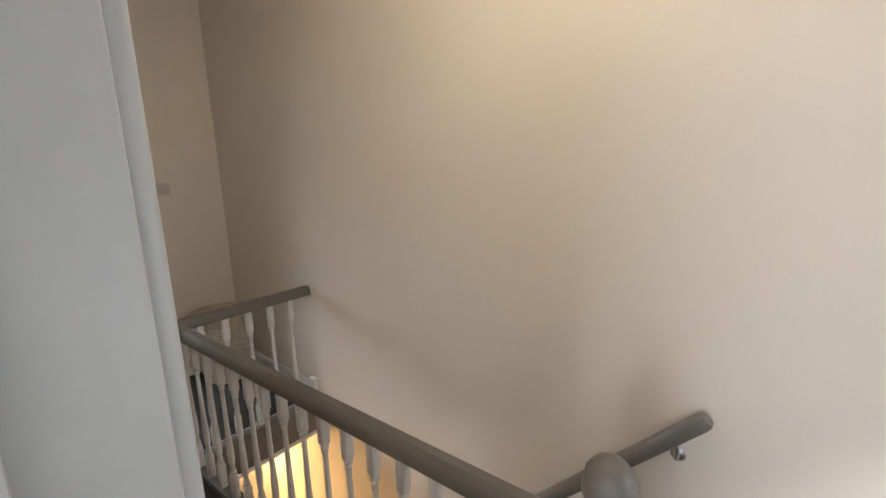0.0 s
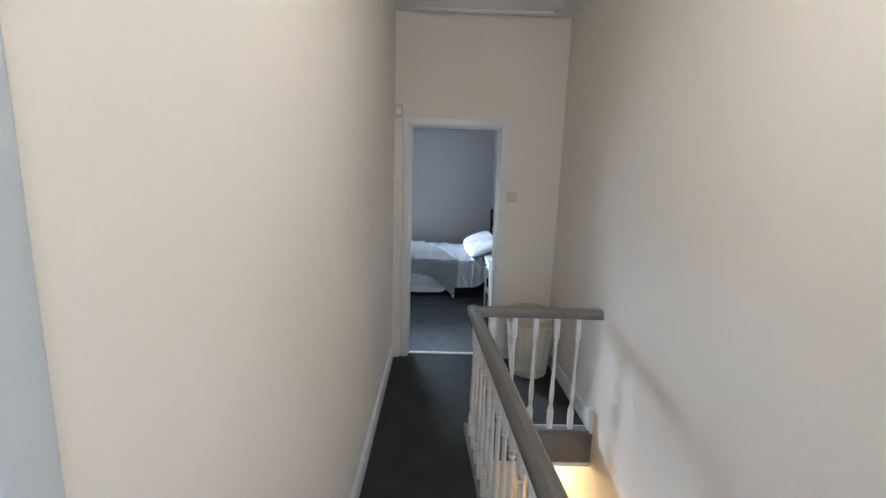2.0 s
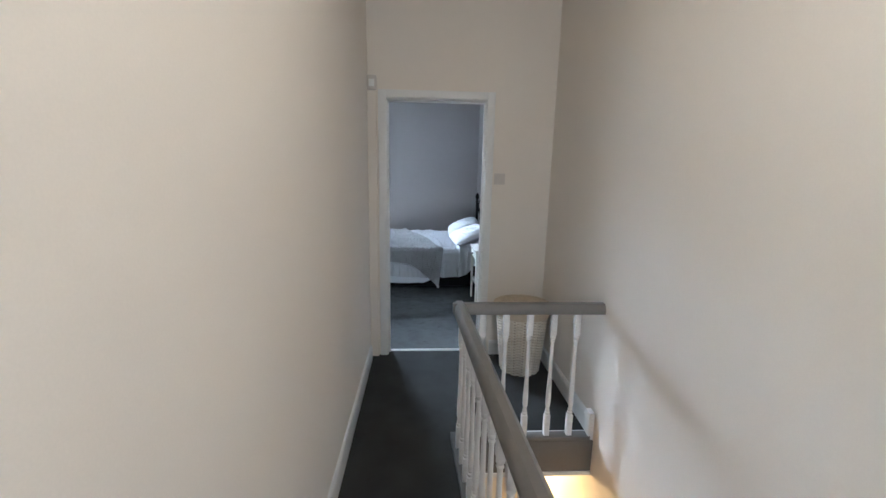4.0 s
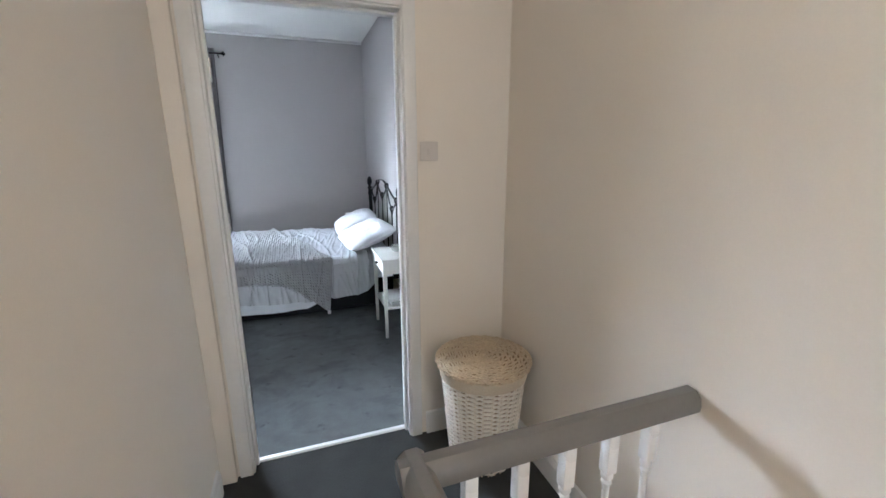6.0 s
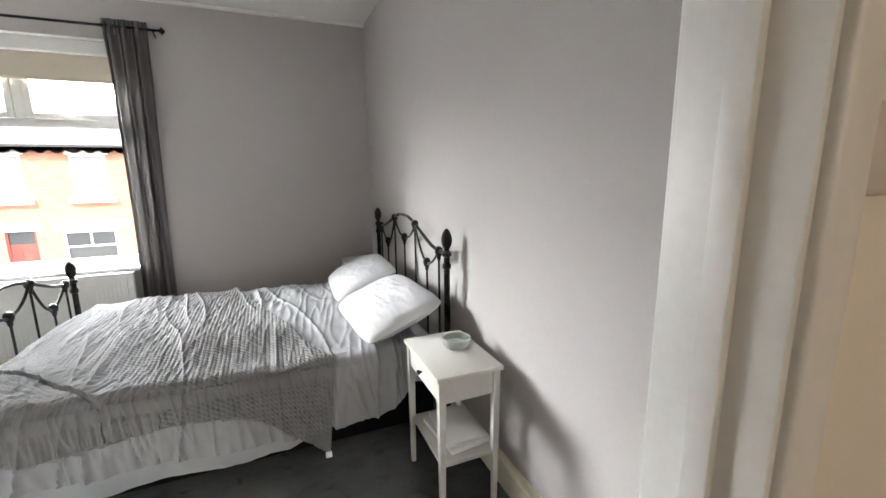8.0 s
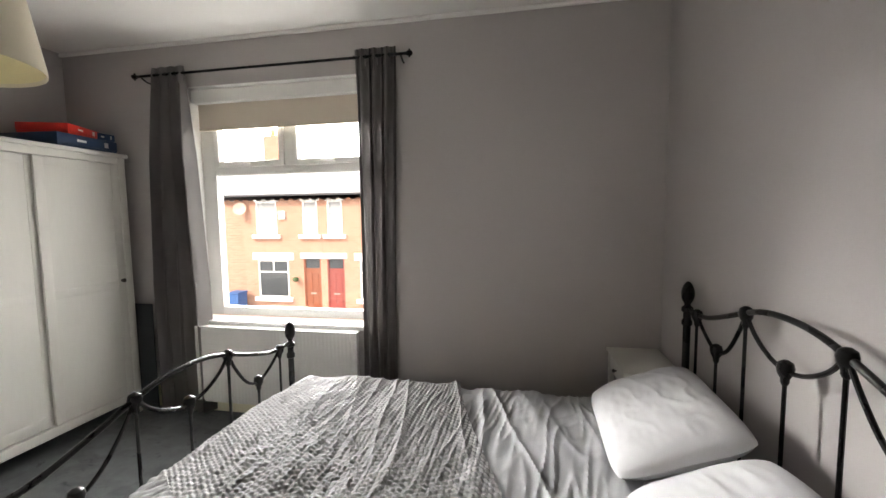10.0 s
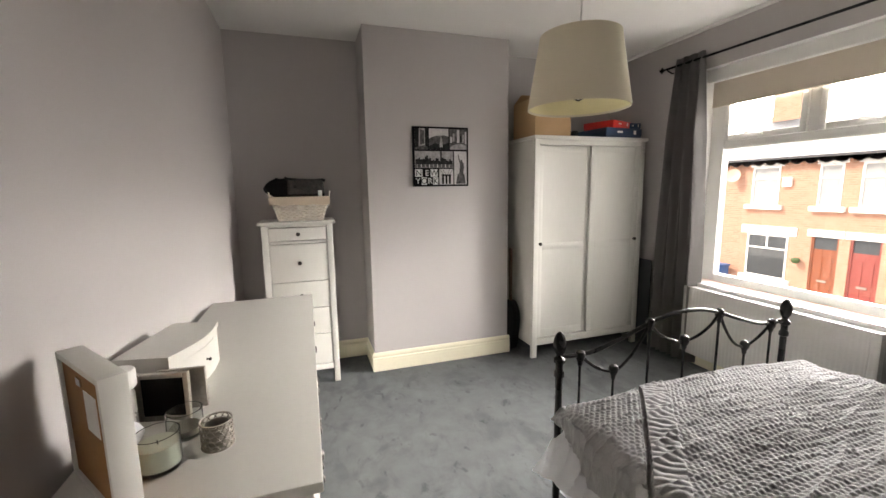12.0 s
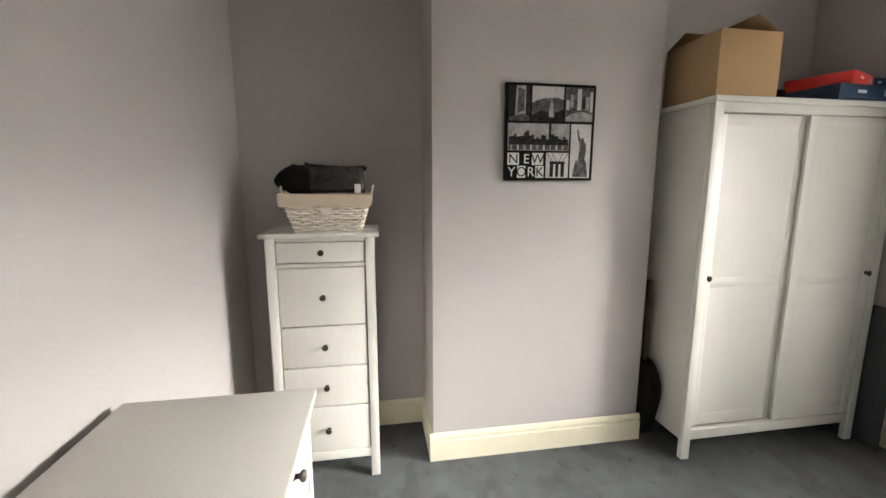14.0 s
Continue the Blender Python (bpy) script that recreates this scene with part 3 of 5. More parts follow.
# inner shell, coloured dark so the gaps between strands look shaded
part("lining", lathe([(R0 - 0.012, 0.004), (R1 - 0.014, H - 0.01)], 36), WICKGAP, hamper)
part("rim_band", lathe([(0.196, H - 0.035), (0.203, H - 0.030), (0.210, H + 0.022), (0.206, H + 0.028)], 48), material("pale_cane_band", (0.56, 0.47, 0.35), 0.6, vary=0.12, scale=20, fine=140, bump=0.4), hamper, "flat cane band under the lid")
# lid core in the same gap-shade tone, under the woven coils
bm = lathe([(0.208, H + 0.024), (0.216, H + 0.036), (0.16, H + 0.050), (0.05, H + 0.058), (0.005, H + 0.060)], 40)
part("lid_core", bm, WICKGAP, hamper)
bm = bmesh.new()
for i in range(18):
    rad = 0.012 + i * 0.0120
    z = H + 0.062 - 0.018 * (rad / 0.2) ** 1.6
    weave_ring(bm, round_outline(rad), z, 0.0056, math.pi * (i % 2), 0.0042, max(6, int(rad * 190)))
for i in range(2):
    weave_ring(bm, round_outline(0.217), H + 0.030 + i * 0.010, 0.0058, math.pi * (i % 2), 0.003, 44)
part("lid", bm, WICKER, hamper, "spirally woven lid")["kind"] = "stuff"


# ---- window ----
wx0, wx1, wz0, wz1 = WIN
win = new("window_1")
tagged(win, label="white plastic window with two top lights and one large pane", category="window", kind="structure")
win.matrix_world = pose(0, NY + 0.14, 0)
fw = 0.07
gx0, gx1 = wx0 + 0.05, wx1 - 0.05
part("frame_side", box(gx0 - 0.05, 0.0, wz0 + 0.02, gx0 + fw, 0.07, wz1, 0.006), UPVC, win)
part("frame_side", box(gx1 - fw, 0.0, wz0 + 0.02, gx1 + 0.05, 0.07, wz1, 0.006), UPVC, win)
part("frame_sill", box(gx0 + fw, 0.0, wz0 + 0.02, gx1 - fw, 0.07, wz0 + 0.085, 0.006), UPVC, win)
part("frame_head", box(gx0 + fw, 0.0, wz1 - 0.07, gx1 - fw, 0.07, wz1, 0.006), UPVC, win)
TZ = 1.865
part("transom", box(gx0 + fw, 0.0, TZ - 0.045, gx1 - fw, 0.07, TZ + 0.02, 0.006), UPVC, win)
mx = (gx0 + gx1) / 2 - 0.03
part("mullion", box(mx - 0.035, 0.0, TZ + 0.02, mx + 0.035, 0.07, wz1 - 0.07, 0.006), UPVC, win)
for a, b in ((gx0 + fw, mx - 0.035), (mx + 0.035, gx1 - fw)):
    bm = box(a, -0.014, TZ + 0.02, a + 0.042, 0.05, wz1 - 0.07, 0.005)
    box(b - 0.042, -0.014, TZ + 0.02, b, 0.05, wz1 - 0.07, 0.005, bm=bm)
    box(a + 0.042, -0.014, TZ + 0.02, b - 0.042, 0.05, TZ + 0.062, 0.005, bm=bm)
    box(a + 0.042, -0.014, wz1 - 0.112, b - 0.042, 0.05, wz1 - 0.07, 0.005, bm=bm)
    sash = part("sash", bm, UPVC, win)
    pane = part("pane", box(a + 0.042, 0.018, TZ + 0.062, b - 0.042, 0.022, wz1 - 0.112), GLASS, sash, smooth=False)
    pane.visible_shadow = False
    c = (a + b) / 2
    bm = box(c - 0.015, -0.026, TZ + 0.034, c + 0.015, -0.012, TZ + 0.052, 0.003)
    tube([(c, -0.026, TZ + 0.043), (c - 0.02, -0.034, TZ + 0.046), (c - 0.10, -0.036, TZ + 0.066)], 0.006, 8, bm)
    part("handle", bm, UPVC, sash, "white window handle")
pane = part("pane", box(gx0 + fw, 0.03, wz0 + 0.085, gx1 - fw, 0.034, TZ - 0.045), GLASS, win, smooth=False)
pane.visible_shadow = False
bm = box(wx0, -0.14, wz0 + 0.02, wx0 + 0.004, 0.0, wz1)
box(wx1 - 0.004, -0.14, wz0 + 0.02, wx1, 0.0, wz1, bm=bm)
box(wx0 + 0.004, -0.14, wz1 - 0.004, wx1 - 0.004, 0.0, wz1, bm=bm)
part("reveal", bm, GLOSS, win, "white painted window reveal", smooth=False)
part("window_sill", box(wx0 - 0.0, -0.185, wz0 - 0.012, wx1 + 0.0, 0.0, wz0 + 0.02, 0.006), GLOSS, win, "white window board")
part("outer_sill", box(wx0 - 0.03, 0.10, wz0 - 0.06, wx1 + 0.03, 0.20, wz0 + 0.02, 0.006), STONE, win)

bl = thing("roller_blind", "beige roller blind drawn a little way down the window", "blind", (wx0 + wx1) / 2, NY + 0.09, wz1 - 0.005)
hw = (wx1 - wx0) / 2 - 0.012
part("pelmet", box(-hw, -0.045, -0.10, hw, 0.03, -0.002, 0.008), UPVC, bl, "white blind cassette")
part("cloth", box(-hw + 0.02, 0.006, -0.285, hw - 0.02, 0.009, -0.09), BLIND, bl, smooth=False)
part("hem_bar", box(-hw + 0.02, 0.001, -0.297, hw - 0.02, 0.014, -0.275, 0.004), BLIND, bl)

rad = thing("radiator", "white panel radiator under the window sill", "radiator", -1.39, NY, 0.0)
bm = bmesh.new()
nseg = 44
prof = []
for i in range(nseg * 4 + 1):
    u = i / (nseg * 4)
    prof.append((-0.63 + 1.26 * u, -0.105 - 0.0008 * (1 if (i // 2) % 2 else -1)))
rows_ = []
for z in (0.11, 0.13, 0.66, 0.68):
    ins = 0.006 if z in (0.11, 0.68) else 0.0
    rows_.append([bm.verts.new((x, y + ins, z)) for x, y in prof])
for a, b in zip(rows_, rows_[1:]):
    for i in range(len(prof) - 1):
        bm.faces.new((a[i], a[i + 1], b[i + 1], b[i]))
box(-0.63, -0.098, 0.11, 0.63, -0.05, 0.68, 0.004, bm=bm)
part("panel", bm, GLOSS, rad)
part("top_grille", box(-0.635, -0.112, 0.682, 0.635, -0.04, 0.69, 0.003), GLOSS, rad)
for s in (-0.645, 0.575):
    part("side_cover", box(s, -0.112, 0.12, s + 0.013, -0.04, 0.69, 0.003), GLOSS, rad)
for s in (-0.45, 0.45):
    part("bracket", box(s - 0.02, -0.05, 0.15, s + 0.02, 0.0, 0.62, 0.003), GLOSS, rad)
bm = tube([(0.66, -0.07, 0.0), (0.66, -0.07, 0.13)], 0.0075, 10)
lathe([(0.016, 0.13), (0.018, 0.14), (0.018, 0.20), (0.012, 0.21)], 14, bm, (0.66, -0.07, 0.0))
part("valve", bm, CHROME, rad, "chrome valve on a copper tail")

rod = thing("curtain_rod", "black iron curtain rod with cross-shaped finials", "curtain rod", -1.42, NY - 0.075, 2.536)
bm = tube([(-1.0, 0, 0), (1.05, 0, 0)], 0.0095, 12)
part("rod", bm, BLACKM, rod)
for s, e, br in ((-1, 0.0, 0.965), (1, 0.05, 1.012)):
    bm = tube([(s * 1.0 + e, 0, 0), (s * 1.012 + e, 0, 0), (s * 1.03 + e, 0, 0), (s * 1.04 + e, 0, 0)], [0.012, 0.018, 0.018, 0.010], 10)
    tube([(s * 1.02 + e, 0, -0.026), (s * 1.02 + e, 0, 0.026)], 0.006, 8, bm)
    tube([(s * 1.02 + e, -0.026, 0), (s * 1.02 + e, 0.026, 0)], 0.006, 8, bm)
    part("finial", bm, BLACKM, rod)
    bm = tube([(s * br, 0.005, -0.012), (s * br, 0.05, -0.03), (s * br, 0.078, -0.03)], 0.006, 8)
    box(s * br - 0.011, 0.076, -0.115, s * br + 0.011, 0.083, 0.02, 0.002, bm=bm)
    part("bracket", bm, BLACKM, rod)


def curtain(x, w_top, w_bot, drift, folds, seed):
    """Pencil-pleat curtain, gathered at the head and falling to the floor."""
    rnd = random.Random(seed)
    ph = [rnd.uniform(0, 6.28) for _ in range(4)]

    def f(u, v):
        z = 2.588 - v * 2.573
        w = w_top + (w_bot - w_top) * min(1, v * 1.6)
        k = 2 * math.pi * folds * u
        amp = 0.010 + 0.028 * min(1, v * 4)
        y = amp * (math.sin(k + ph[0]) + 0.45 * math.sin(k * 0.5 + ph[1] + v * 1.5)) + (0.006 * math.sin(k * 3) if v < 0.06 else 0)
        xx = (u - 0.5) * w + 0.012 * math.sin(k * 0.5 + ph[2] + v * 2.0) + drift * v
        if v < 0.012:
            y *= 0.7
        return (xx, y, z - 0.0)
    c = thing("curtain", "grey pencil-pleat curtain hanging open to the floor", "curtain", x, NY - 0.075, 0.0, group="curtains at the window")
    part("drape", sheet(folds * 10, 48, f, 0.003), CURT, c)
    bm = bmesh.new()
    for i in range(folds + 1):
        a = (i / folds - 0.5) * w_top * 0.96
        tube([(a + 0.0, 0.014 * math.cos(t), 2.536 + 0.014 * math.sin(t)) for t in np.linspace(0, 2 * math.pi, 10, endpoint=False)], 0.0016, 5, bm, closed=True)
    part("hooks", bm, BLACKM, c)["kind"] = "stuff"
    return c


curtain(-2.155, 0.27, 0.42, -0.02, 7, 3)
curtain(-0.585, 0.30, 0.24, -0.01, 7, 8)


# ---- bed ----
BX0, BX1, BY0, BY1 = -0.965, 1.13, 1.655, 3.148
bed = thing("bed", "black iron double bed frame with scrolled head and foot", "bed", 0, 0, 0)


def end_frame(name, x, top, knob, low):
    """An end of the bed: posts with acorn finials, a waved top rail, swags and thin rods."""
    fr = part(name, tube([(x, BY0 + 0.02, 0.32), (x, BY1 - 0.02, 0.32)], 0.012, 10), BLACKM, bed)
    for y in (BY0, BY1):
        bm = lathe([(r * 0.78, z) for r, z in [(0.020, 0.0), (0.022, 0.02), (0.0215, 0.2), (0.0215, knob - 0.20), (0.030, knob - 0.195), (0.030, knob - 0.175), (0.022, knob - 0.165), (0.022, knob - 0.135), (0.033, knob - 0.128), (0.033, knob - 0.112),
                    (0.018, knob - 0.100), (0.019, knob - 0.090), (0.027, knob - 0.080), (0.034, knob - 0.066), (0.0375, knob - 0.050), (0.0375, knob - 0.036), (0.034, knob - 0.020), (0.028, knob - 0.006), (0.020, knob + 0.006), (0.012, knob + 0.013), (0.004, knob + 0.017)]], 18, at=(x, y, 0))
        part("post", bm, BLACKM, fr)
    w = BY1 - BY0
    j = [BY0 + w * q for q in (0.075, 0.345, 0.655, 0.925)]
    zj = [top - 0.105, top, top, top - 0.105]
    k = [BY0 + w * q for q in (0.205, 0.50, 0.795)]
    zk = [top - 0.205, top - 0.115, top - 0.205]
    P = [(x, y, z) for y, z in zip(j, zj)]
    Q = [(x, y, z) for y, z in zip(k, zk)]
    rail = [(x, BY0, top - 0.10), P[0], (x, BY0 + w * 0.15, top - 0.092), (x, BY0 + w * 0.25, top - 0.048), P[1], (x, BY0 + w * 0.42, top + 0.028), (x, BY0 + w * 0.5, top + 0.036), (x, BY0 + w * 0.58, top + 0.028), P[2],
            (x, BY0 + w * 0.75, top - 0.048), (x, BY0 + w * 0.85, top - 0.092), P[3], (x, BY1, top - 0.10)]
    part("top_rail", tube(smooth_curve(rail, 5), 0.0105, 10), BLACKM, fr)
    for a, b, c in ((P[0], Q[0], P[1]), (P[1], Q[1], P[2]), (P[2], Q[2], P[3])):
        pts = []
        ay, cy, by = a[1], c[1], b[1]
        for q in (0.0, 0.12, 0.3, 0.5, 0.7, 0.88, 1.0):
            y = ay + (cy - ay) * q
            d = abs(q - 0.5) * 2
            base = a[2] + (c[2] - a[2]) * q
            lowz = b[2] - 0.010
            pts.append((x, y, lowz + (base - lowz) * (0.25 * d + 0.75 * d ** 3)) if not 0 < abs(a[2] - c[2]) else (x, y, (lowz + (a[2] - lowz) * d ** 2) if q < 0.5 else (lowz + (c[2] - lowz) * (0.3 * d + 0.7 * d ** 2))))
        part("swag", tube(smooth_curve(pts, 4), 0.0075, 8), BLACKM, fr)
    for p in P + Q:
        part("rod", tube([(x, p[1], 0.32), (x, p[1], p[2])], 0.0065, 8), BLACKM, fr)
        bm = lathe([(0.008, -0.055), (0.012, -0.045), (0.012, -0.035), (0.021, -0.018), (0.024, 0.0), (0.020, 0.016), (0.008, 0.024)], 12, at=p)
        part("knuckle", bm, BLACKM, fr)
    return fr


end_frame("headboard", 1.15, 1.131, 1.145, 0)
end_frame("footboard", BX0, 0.868, 0.872, 0)
for y in (BY0 + 0.04, BY1 - 0.04):
    part("side_rail", box(BX0 + 0.02, y - 0.012, 0.30, 1.14, y + 0.012, 0.345, 0.003), BLACKM, bed)
part("base", box(BX0 + 0.06, BY0 + 0.06, 0.06, 1.09, BY1 - 0.06, 0.34, 0.02), BLACKC, bed, "black fabric divan base")

mat_ = solid("mattress", box(BX0 + 0.05, BY0 + 0.03, 0.345, 1.10, BY1 - 0.03, 0.56, 0.05, seg=4), SHEET, "white double mattress on the bed base", "mattress")


def fold(x, y, s=1.0):
    ridge = 1 - abs(noise.noise(Vector((x * 9.5 + y * 1.5, y * 1.1 - x * 0.4, 4.4 * s)))) * 2.2
    ridge2 = 1 - abs(noise.noise(Vector((x * 22.0 - y * 3.0, y * 2.4 + x, 9.1 * s)))) * 2.2
    return max(0, ridge) ** 3 * 0.016 + max(0, ridge2) ** 2 * 0.009 + noise.noise(Vector((x * 2.1, y * 3.2, 3.1 * s))) * 0.016 + noise.noise(Vector((x * 9.0 + y * 2.5, y * 3.0, 7.7 * s))) * 0.010 + abs(noise.noise(Vector((x * 5.0 - y * 4.0, y * 6.0, 1.3 * s)))) * 0.012


def bed_profile(q, hang_s, hang_n, top, y0, y1):
    """Across the bed: q in metres from the near hem, up, over the top, and down the far side."""
    w = y1 - y0
    r = 0.055
    if q < hang_s - r:
        return y0, top - (hang_s - q)
    if q < hang_s + r * 0.57:
        a = (q - hang_s + r) / (r * 1.57) * math.pi / 2
        return y0 + r - r * math.cos(a), top - r + r * math.sin(a)
    q2 = q - (hang_s + r * 0.57)
    flat = w - 2 * r
    if q2 < flat:
        return y0 + r + q2, top
    q3 = q2 - flat
    if q3 < r * 1.57:
        a = q3 / r
        return y1 - r + r * math.sin(a), top - r + r * math.cos(a)
    return y1, top - r - (q3 - r * 1.57)


def cover(x0, x1, hang_s, hang_n, top, y0, y1, nu, nv, rough, extra):

    def f(u, v):
        x = x0 + (x1 - x0) * u
        hs = hang_s(x) if callable(hang_s) else hang_s
        tot = hs + (y1 - y0) + hang_n - 0.045
        q = v * tot
        y, z = bed_profile(q, hs, hang_n, top, y0, y1)
        n = fold(x, y + (top - z)) * rough
        if z < top - 0.03:
            y += (-1 if y < (y0 + y1) / 2 else 1) * (abs(n) * 1.4 + 0.02 * math.sin(x * 13.0 + 1.0) * (top - z) * 1.6)
        else:
            z += n
        return extra(x, y, z, u, v)
    return f


def blanket_hem(x):
    if x > 0.10:
        return 0.19 + 0.28 * min(1.0, (x - 0.10) / 0.36) ** 1.3 - 0.5 * max(0.0, x - 0.48)
    return 0.19 + 0.02 * math.sin((x - 0.10) * 6) - 0.50 * max(0.0, -0.62 - x)


def duvet_extra(x, y, z, u, v):
    crown = 0.030 * math.sin(math.pi * min(1, max(0, (y - BY0) / (BY1 - BY0)))) if z > 0.50 else 0
    z += crown + max(0, x - 0.55) * 0.04
    if x < -0.80:
        z -= max(0.0, -0.80 - x) * 1.1 * (1 if z > 0.46 else 0.3)
    # pressed flat under the throw
    if x < 0.02 + 0.5 * max(0.0, min(1.0, (2.9 - y) / 1.2)) ** 1.4:
        if z > 0.48:
            z -= 0.022
        elif z > 0.56 - blanket_hem(x):
            y = BY0 - 0.012 + (y - BY0) * 0.2 if y < 2.4 else y - 0.022
    # the near foot corner hangs free and flares outwards
    t = max(0.0, (-0.58 - x) / 0.30)
    if y < 1.9 and z < 0.47:
        d = 0.47 - z
        x, y = x - 0.36 * t * d, y - 0.34 * t * d
    return (x, y, max(z, 0.09))


lin = solid("valance_sheet", sheet(70, 80, cover(BX0 + 0.045, 1.07, lambda x: 0.41 - 0.22 * min(1.0, max(0.0, (x - 0.30) / 0.5)), 0.35, 0.532, BY0 + 0.012, BY1 - 0.012, 70, 80, 0.5, lambda x, y, z, u, v: (x, y, z - (0.18 * max(0, x - 0.2) if z > 9 else 0))), 0.004),
            SHEET, "white fitted sheet hanging down the sides of the bed", "bed sheet")


def hem(x):
    return 0.345 - 0.25 * min(1.0, max(0.0, (x - 0.74) / 0.24)) ** 2.2 if x > 0.45 else 0.36 - 0.05 * max(0, 0.45 - x)


solid("duvet", sheet(260, 190, cover(BX0 + 0.085, 0.98, hem, 0.25, 0.552, BY0 - 0.028, BY1 + 0.02, 150, 130, 0.9, duvet_extra), 0.012),
      LINEN, "rumpled white cotton duvet spread over the bed", "duvet")


def blanket_extra(x, y, z, u, v):
    crown = 0.030 * math.sin(math.pi * min(1, max(0, (y - BY0) / (BY1 - BY0)))) if z > 0.48 else 0
    s = v * 1.75
    if z > 0.50 and x < -0.84:
        z -= max(0.0, -0.84 - x) * 0.55
    # garter rows, cables and a ribbed border of the chunky knit
    along = 2 * math.pi * x / 0.0195
    across = 2 * math.pi * s / 0.022
    # the foot corner is folded along a diagonal crease
    off = 0.65 * (x + 0.43) + 0.76 * (y - 1.66)
    run_ = 0.76 * (x + 0.43) - 0.65 * (y - 1.66)
    if -0.012 < off < 0.004:
        b = -0.008
    elif 0.004 <= off < 0.11:
        b = 0.007 + 0.0065 * abs(math.sin(math.pi * run_ / 0.030)) - 0.05 * off
    elif off <= -0.012:
        row = math.floor(off / 0.021)
        b = 0.0060 * abs(math.sin(math.pi * off / 0.021)) ** 0.7 * (0.5 + 0.5 * math.sin(2 * math.pi * run_ / 0.021 + (row % 2) * math.pi))
    else:
        row = math.floor(x / 0.0195)
        b = 0.0058 * abs(math.sin(along / 2)) ** 0.7 * (0.5 + 0.5 * math.sin(across + (row % 2) * math.pi))
    b += 0.004 * noise.noise(Vector((x * 30, s * 30, 0)))
    if z > 0.48:
        return (x, y, z + crown + b)
    return (x, y - (b if y < 2.4 else -b), z + crown * 0)


def blanket_f(u, v):
    x0, x1 = BX0 + 0.022, 0.02
    g = cover(x0, x1, 0.2, 0.16, 0.575, BY0 - 0.042, BY1 + 0.03, 1, 1, 1.2, blanket_extra)
    # the head edge runs askew: further up the bed on the near side
    slant = 0.52 * (1 - max(0.0, v - 0.2) / 0.8) ** 1.6 - 0.25 * max(0.0, 0.2 - v)
    x = x0 + (x1 + slant - x0) * u
    hs = blanket_hem(x)
    tot = hs + (BY1 + 0.03 - BY0 + 0.042) + 0.16 - 0.045
    y, z = bed_profile(v * tot, hs, 0.16, 0.575, BY0 - 0.042, BY1 + 0.03)
    n = fold(x, y + (0.575 - z)) * 0.62 + 0.024 * noise.noise(Vector((x * 4.1 + y * 1.2, y * 2.6, 2.2)))
    if z < 0.545:
        y += (-1 if y < 2.4 else 1) * (abs(n) * 1.2 + 0.008)
    else:
        z += n
    return blanket_extra(x, y, z, u, v)


throw = thing("knitted_throw", "grey chunky knitted throw across the foot of the bed", "throw")
part("knit", sheet(420, 500, blanket_f, 0.008), KNIT, throw)
part("tag", box(0.465, BY0 - 0.075, 0.078, 0.495, BY0 - 0.072, 0.110), PAPER, throw, "small white wash label", smooth=False)


def pillow(x, y, z, rx, ry, rz, lx, ly, h, seed):
    """A plump pillow with pinched corners and creases."""
    def side(sign):
        def f(u, v):
            a, b = u * 2 - 1, v * 2 - 1
            edge = max(0, 1 - abs(a) ** 3.2) * max(0, 1 - abs(b) ** 3.2)
            pin = 1 - 0.045 * (a * a * (1 - b * b) + b * b * (1 - a * a))
            zz = sign * h / 2 * edge ** 0.52
            rid = max(0, 1 - 2.4 * abs(noise.noise(Vector((a * 2.6 + b * 1.5 + seed, b * 2.2 - a, sign * 1.5))))) ** 2
            fine_ = max(0, 1 - 3.0 * abs(noise.noise(Vector((a * 6.5 - b * 4.0 + seed * 3, b * 3.5 + a * 2.0, sign * 4.5))))) ** 2
            zz += sign * (0.0055 * rid + 0.0016 * fine_ + 0.012 * noise.noise(Vector((a * 2.3 + seed, b * 3.1, sign)))) * edge + 0.004 * noise.noise(Vector((a * 9 + seed, b * 5, sign * 2))) * edge
            return (a * lx / 2 * pin * math.sqrt(1 - 0.20 * b * b * b * b), b * ly / 2 * pin * math.sqrt(1 - 0.20 * a * a * a * a), zz)
        return f
    bm = sheet(72, 60, side(1))
    sheet(72, 60, side(-1), bm=bm)
    bmesh.ops.remove_doubles(bm, verts=bm.verts, dist=0.0005)
    ob = solid("pillow", bm, LINEN, "plump white cotton pillow leaning on the bed head", "pillow", group="pillows on the bed")
    ob.matrix_world = pose(x, y, z, rx, ry, rz)
    return ob


pillow(0.885, 2.70, 0.70, 0, -22, -2, 0.48, 0.72, 0.145, 1.0)
pillow(0.885, 1.95, 0.70, 0, -20, 4, 0.48, 0.74, 0.14, 5.0)


